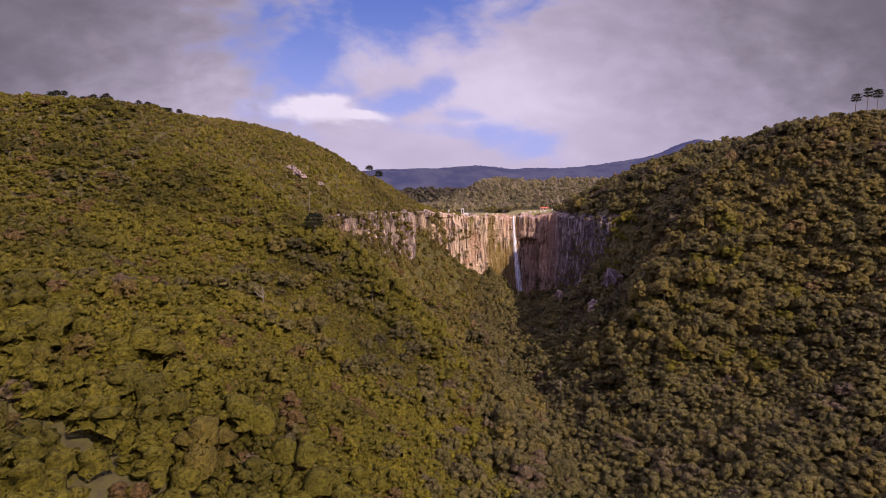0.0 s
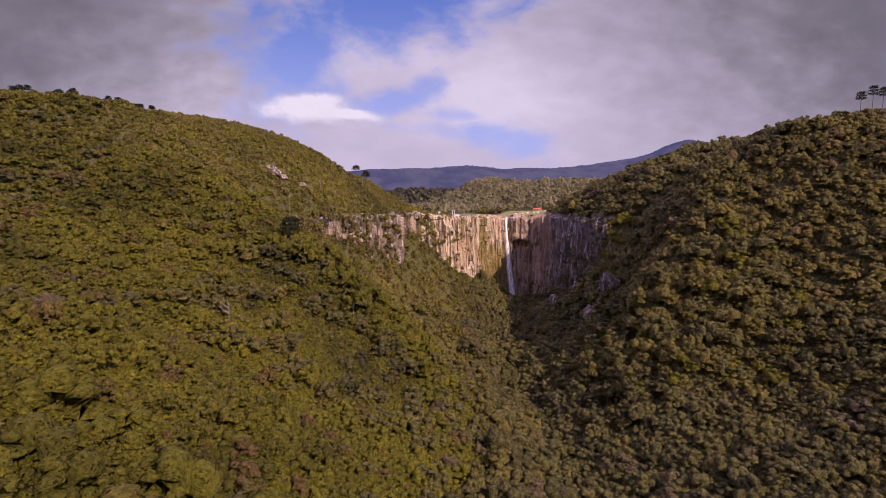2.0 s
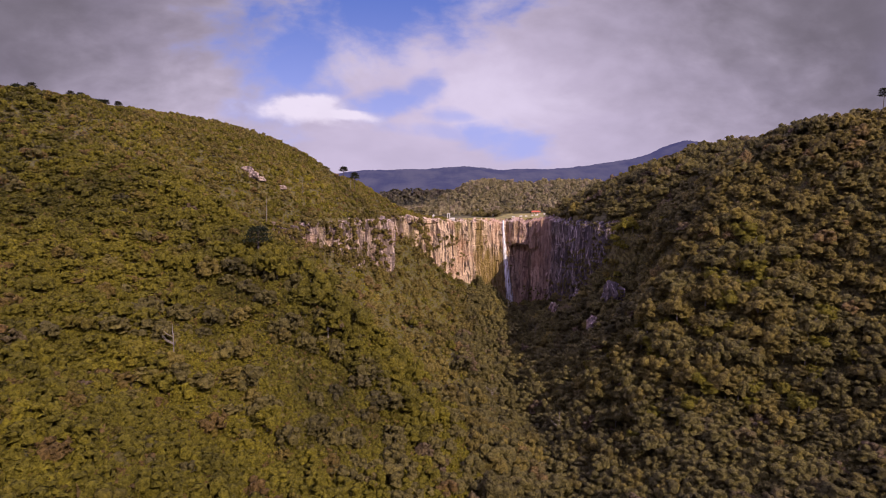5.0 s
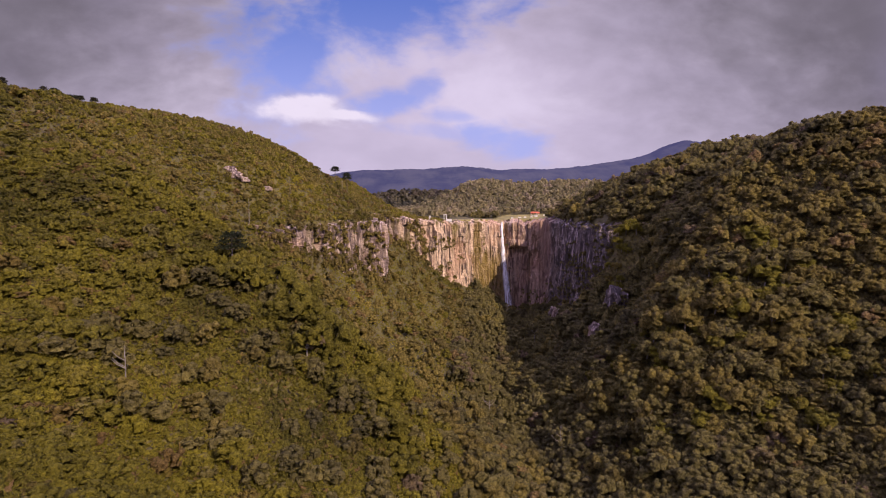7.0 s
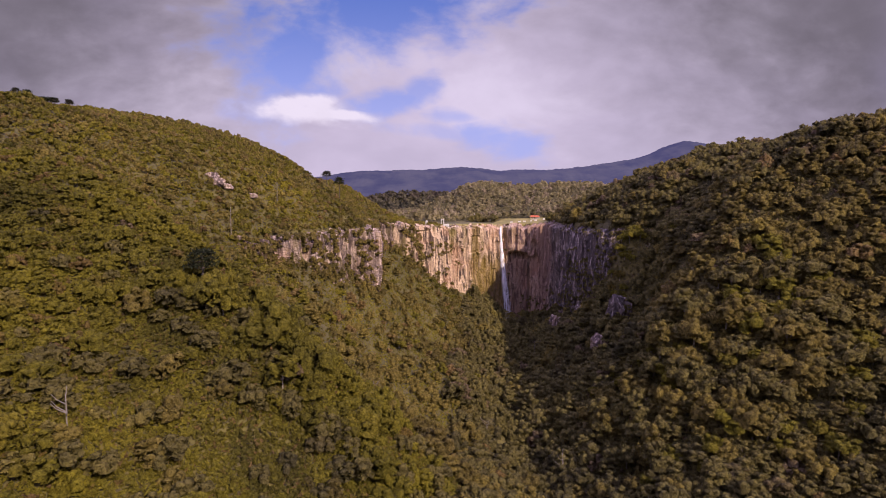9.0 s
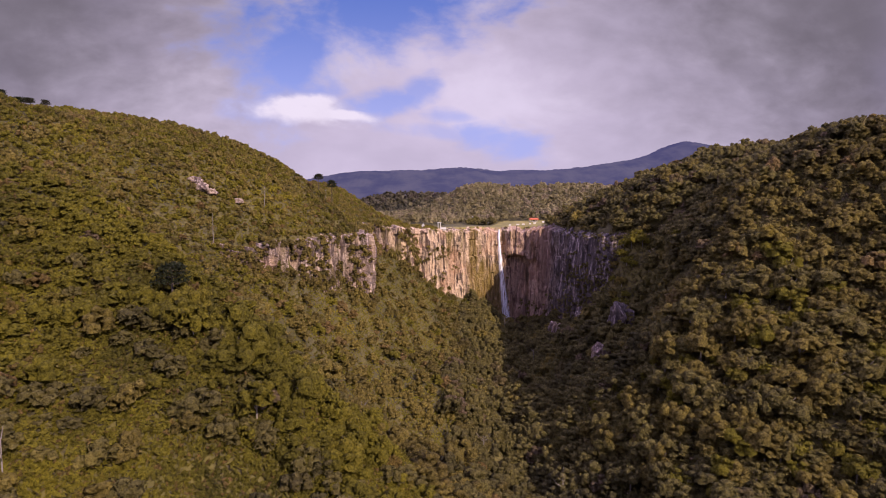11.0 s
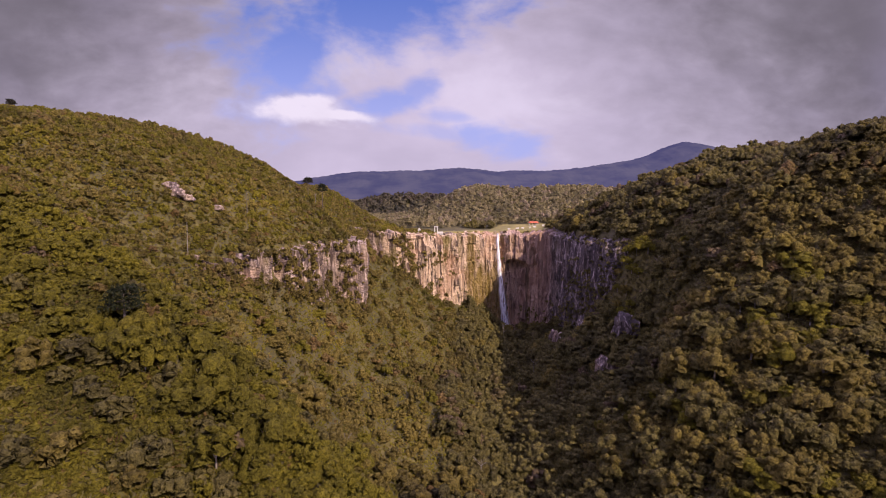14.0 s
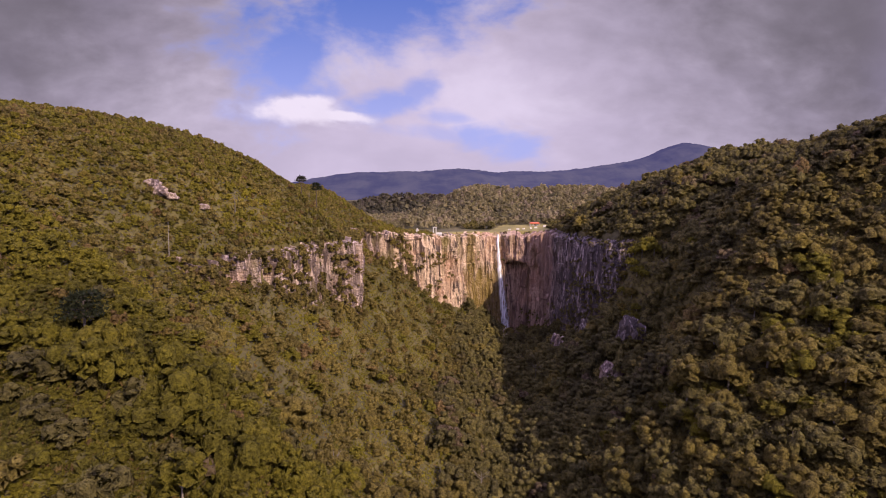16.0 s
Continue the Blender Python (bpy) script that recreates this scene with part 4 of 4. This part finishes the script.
def outcrop(x, y, size, seed):
    """A weathered boulder mass showing through the scrub."""
    bm = bmesh.new()
    bmesh.ops.create_icosphere(bm, subdivisions=3, radius=1.0)
    for v in bm.verts:
        n = noise.fractal(v.co * 1.4 + Vector((seed, 0, 0)), 1.0, 2.0, 3)
        v.co *= 1 + 0.5 * n
        v.co = Vector((v.co.x * size * 1.15, v.co.y * size * 0.8, v.co.z * size * 0.7))
    me = bpy.data.meshes.new("rock_outcrop")
    bm.to_mesh(me)
    bm.free()
    me.materials.append(ROCK)
    ob = tagged(new("rock_outcrop", me), "pale weathered rock outcrop amid hillside scrub", "rock", "hillside outcrops")
    ob.location = (x, y, height_at(x, y) + size * 0.3 + 0.8)


def build_outcrops():
    for n, (x, y, size) in enumerate(((-90, 337, 2.8), (-87.2, 335.5, 3.0), (-84, 338, 2.3), (-75, 347, 2.0))):
        outcrop(x, y, size, n * 3.1)


def build_buttress():
    """Bare rock ribs of the buttress, and the light crowns that stand on it."""
    for n, (x, y, z, sx, sy, sz) in enumerate(((142, 430, 82, 8, 6, 9), (122, 407, 56, 6, 6, 8), (138, 503, 79, 6, 6, 8), (120, 518, 51, 6, 6, 8))):
        bm = bmesh.new()
        bmesh.ops.create_icosphere(bm, subdivisions=4, radius=1.0)
        for v in bm.verts:
            q = v.co.copy()
            k = noise.fractal(Vector((q.x * 2.2, q.y * 2.2, q.z * 0.8)) + Vector((n * 7.0, 0, 0)), 1.0, 2.0, 4)
            v.co = Vector((q.x * sx, q.y * sy, q.z * sz)) * (1 + 0.5 * k)
        me = bpy.data.meshes.new("rock_rib")
        bm.to_mesh(me)
        bm.free()
        me.materials.append(ROCK)
        ob = tagged(new("rock_rib", me), "bare grey rock rib breaking through the forest", "rock", "rock ribs of the gorge")
        ob.location = (x, y, min(z, height_at(x, y) + 0.55 * sz))
    rng = np.random.RandomState(77)
    crowns = [make_tree(80 + k, crown_cards(np.random.RandomState(230 + k), 12, 16, 4.6, 9.0, 0.42), LEAF_SUNNY, "light yellow-green tree on the rock buttress", "tree", "buttress_tree", 6.0, "trees on the buttress") for k in range(4)]
    spots = [(np.array([x, y, height_at(x, y) - 0.5]), sc) for x, y, sc in ((143, 443, 0.9), (147, 447, 1.0), (151, 450, 1.0), (155, 453, 1.1), (159, 456, 1.0), (152, 460, 1.0), (157, 463, 1.0), (162, 466, 1.0), (148, 441, 0.8), (154, 446, 0.9), (165, 460, 0.9), (168, 418, 1.0), (172, 422, 1.0), (165, 423, 0.9), (170, 412, 0.9), (177, 432, 1.0), (181, 428, 0.9), (146, 436, 0.8), (142, 449, 0.8), (150, 455, 1.0), (147, 460, 0.9), (161, 449, 0.9), (144, 455, 0.9), (159, 470, 0.9), (154, 474, 0.9), (165, 474, 0.9))]
    plant(crowns, spots, 33)


def build_kiosk():
    """Open-fronted visitors' shelter with an orange roof, on the meadow behind the rim."""
    x, y = 138.5, 706.0
    z = height_at(x, y)
    k = tagged(new("shelter"), "open visitors' shelter with orange-red roof on the plateau meadow", "shelter")
    k.location = (x, y, z)
    bm = bmesh.new()
    box(bm, -5.4, 5.4, -2.8, 2.8, -0.6, 0.25, 0.05)
    part("floor_slab", bm, GREYWALL, k)
    for px in (-4.8, -1.6, 1.6, 4.8):
        for py in (-2.4, 2.4):
            bm = bmesh.new()
            box(bm, px - 0.17, px + 0.17, py - 0.17, py + 0.17, 0.25, 3.1, 0.02)
            part("post", bm, WHITE, k)
    bm = bmesh.new()
    box(bm, 1.7, 4.6, 0.6, 2.2, 0.25, 2.9, 0.03)
    part("counter_room", bm, WHITE, k, "white-walled room at the shelter's end")
    bm = bmesh.new()
    v = [bm.verts.new(c) for c in ((-5.6, -3.3, 3.1), (5.6, -3.3, 3.1), (5.6, 3.3, 3.1), (-5.6, 3.3, 3.1), (-4.4, 0, 4.5), (4.4, 0, 4.5))]
    for f in ((0, 1, 5, 4), (1, 2, 5), (2, 3, 4, 5), (3, 0, 4), (3, 2, 1, 0)):
        bm.faces.new([v[i] for i in f])
    part("roof", bm, ORANGE, k, "hipped orange-red roof")
    bm = bmesh.new()
    box(bm, -5.65, 5.65, -3.36, -3.31, 2.6, 3.12)
    part("fascia", bm, ORANGE, k, "orange fascia board")


def build_lookout():
    x, y = 26.6, 591.5
    z = height_at(x, y)
    k = tagged(new("lookout_frame"), "white portal frame with low parapet at the cliff edge", "lookout")
    k.location = (x, y, z)
    for px in (-1.2, 1.2):
        bm = bmesh.new()
        box(bm, px - 0.32, px + 0.32, -0.32, 0.32, -0.8, 5.6, 0.05)
        part("post", bm, WHITE, k)
    bm = bmesh.new()
    box(bm, -1.75, 1.75, -0.42, 0.42, 5.6, 6.3, 0.05)
    part("lintel", bm, WHITE, k)
    bm = bmesh.new()
    box(bm, 1.6, 6.4, -0.25, 0.25, -0.8, 1.5, 0.05)
    part("parapet", bm, WHITE, k)
    bm = bmesh.new()
    box(bm, -1.9, 6.5, -1.4, 1.6, -1.4, 0.12, 0.04)
    part("platform", bm, GREYWALL, k)


def build_hut():
    x, y = 11.5, 583.0
    k = tagged(new("white_hut"), "small white gabled hut near the cliff edge", "hut")
    k.location = (x, y, height_at(x, y))
    bm = bmesh.new()
    box(bm, -1.2, 1.2, -1.2, 1.2, -0.5, 2.3, 0.03)
    part("wall", bm, WHITE, k)
    bm = bmesh.new()
    v = [bm.verts.new(c) for c in ((-1.5, -1.5, 2.3), (1.5, -1.5, 2.3), (0, -1.5, 4.2), (-1.5, 1.5, 2.3), (1.5, 1.5, 2.3), (0, 1.5, 4.2))]
    for f in ((0, 1, 2), (5, 4, 3), (0, 2, 5, 3), (2, 1, 4, 5), (1, 0, 3, 4)):
        bm.faces.new([v[i] for i in f])
    part("roof", bm, WHITE, k, "steep whitewashed roof")
    bm = bmesh.new()
    box(bm, -0.4, 0.4, -1.26, -1.2, -0.3, 1.8)
    part("door", bm, GREYWALL, k, "dull grey door")


def build_tank():
    x, y = 70.0, 722.0
    k = tagged(new("water_tank"), "round white water tank on a timber stand", "tank")
    k.location = (x, y, height_at(x, y))
    for px, py in ((-0.8, -0.8), (0.8, -0.8), (-0.8, 0.8), (0.8, 0.8)):
        bm = bmesh.new()
        tube(bm, [(px, py, -0.6), (px * 0.9, py * 0.9, 5.0)], [0.14, 0.12], 6)
        part("leg", bm, BARK, k)
    bm = bmesh.new()
    tube(bm, [(0, 0, 4.9), (0, 0, 5.3), (0, 0, 7.0), (0, 0, 7.5)], [1.2, 1.35, 1.25, 0.5], 14)
    part("tank", bm, WHITE, k)


def build_blocks():
    for n, (x, y, w) in enumerate(((104, 662, 2.6), (113, 664, 3.0), (119, 665, 2.6), (127, 668, 2.0), (132, 668, 3.0), (141, 666, 2.6))):
        bm = bmesh.new()
        box(bm, -w / 2, w / 2, -0.35, 0.35, -0.4, 1.15, 0.06)
        box(bm, -w / 2 - 0.1, w / 2 + 0.1, -0.45, 0.45, -0.5, 0.2, 0.04)
        me = bpy.data.meshes.new("barrier_wall")
        bm.to_mesh(me)
        bm.free()
        me.materials.append(WHITE)
        ob = tagged(new("barrier_wall", me), "short whitewashed barrier wall along the meadow edge", "barrier", "barriers along the rim")
        ob.location = (x, y, height_at(x, y))
        ob.rotation_euler = (0, 0, radians(-4 + 3 * n))


def build_farmhouse():
    x, y = -66.0, 905.0
    k = tagged(new("farmhouse"), "low white farmhouse with grey roof in distant clearing", "house")
    k.location = (x, y, height_at(x, y) + 7.5)
    bm = bmesh.new()
    box(bm, -7, 7, -3, 3, -9, 2.8, 0.03)
    part("wall", bm, WHITE, k)
    bm = bmesh.new()
    v = [bm.verts.new(c) for c in ((-7.5, -3.6, 2.8), (7.5, -3.6, 2.8), (7.5, 3.6, 2.8), (-7.5, 3.6, 2.8), (-7.5, 0, 4.6), (7.5, 0, 4.6))]
    for f in ((0, 1, 5, 4), (1, 2, 5), (2, 3, 4, 5), (3, 0, 4), (3, 2, 1, 0)):
        bm.faces.new([v[i] for i in f])
    part("roof", bm, GREYWALL, k, "weathered grey roof")
    for px in (-4.5, -1.5, 1.5, 4.5):
        bm = bmesh.new()
        box(bm, px - 0.5, px + 0.5, -3.06, -3.0, 0.6, 1.9)
        part("window", bm, BARK, k, "dark window")


plant_singles()
plant_pines()
plant_dead()
build_outcrops()
build_buttress()
build_kiosk()
build_lookout()
build_hut()
build_tank()
build_blocks()
build_farmhouse()
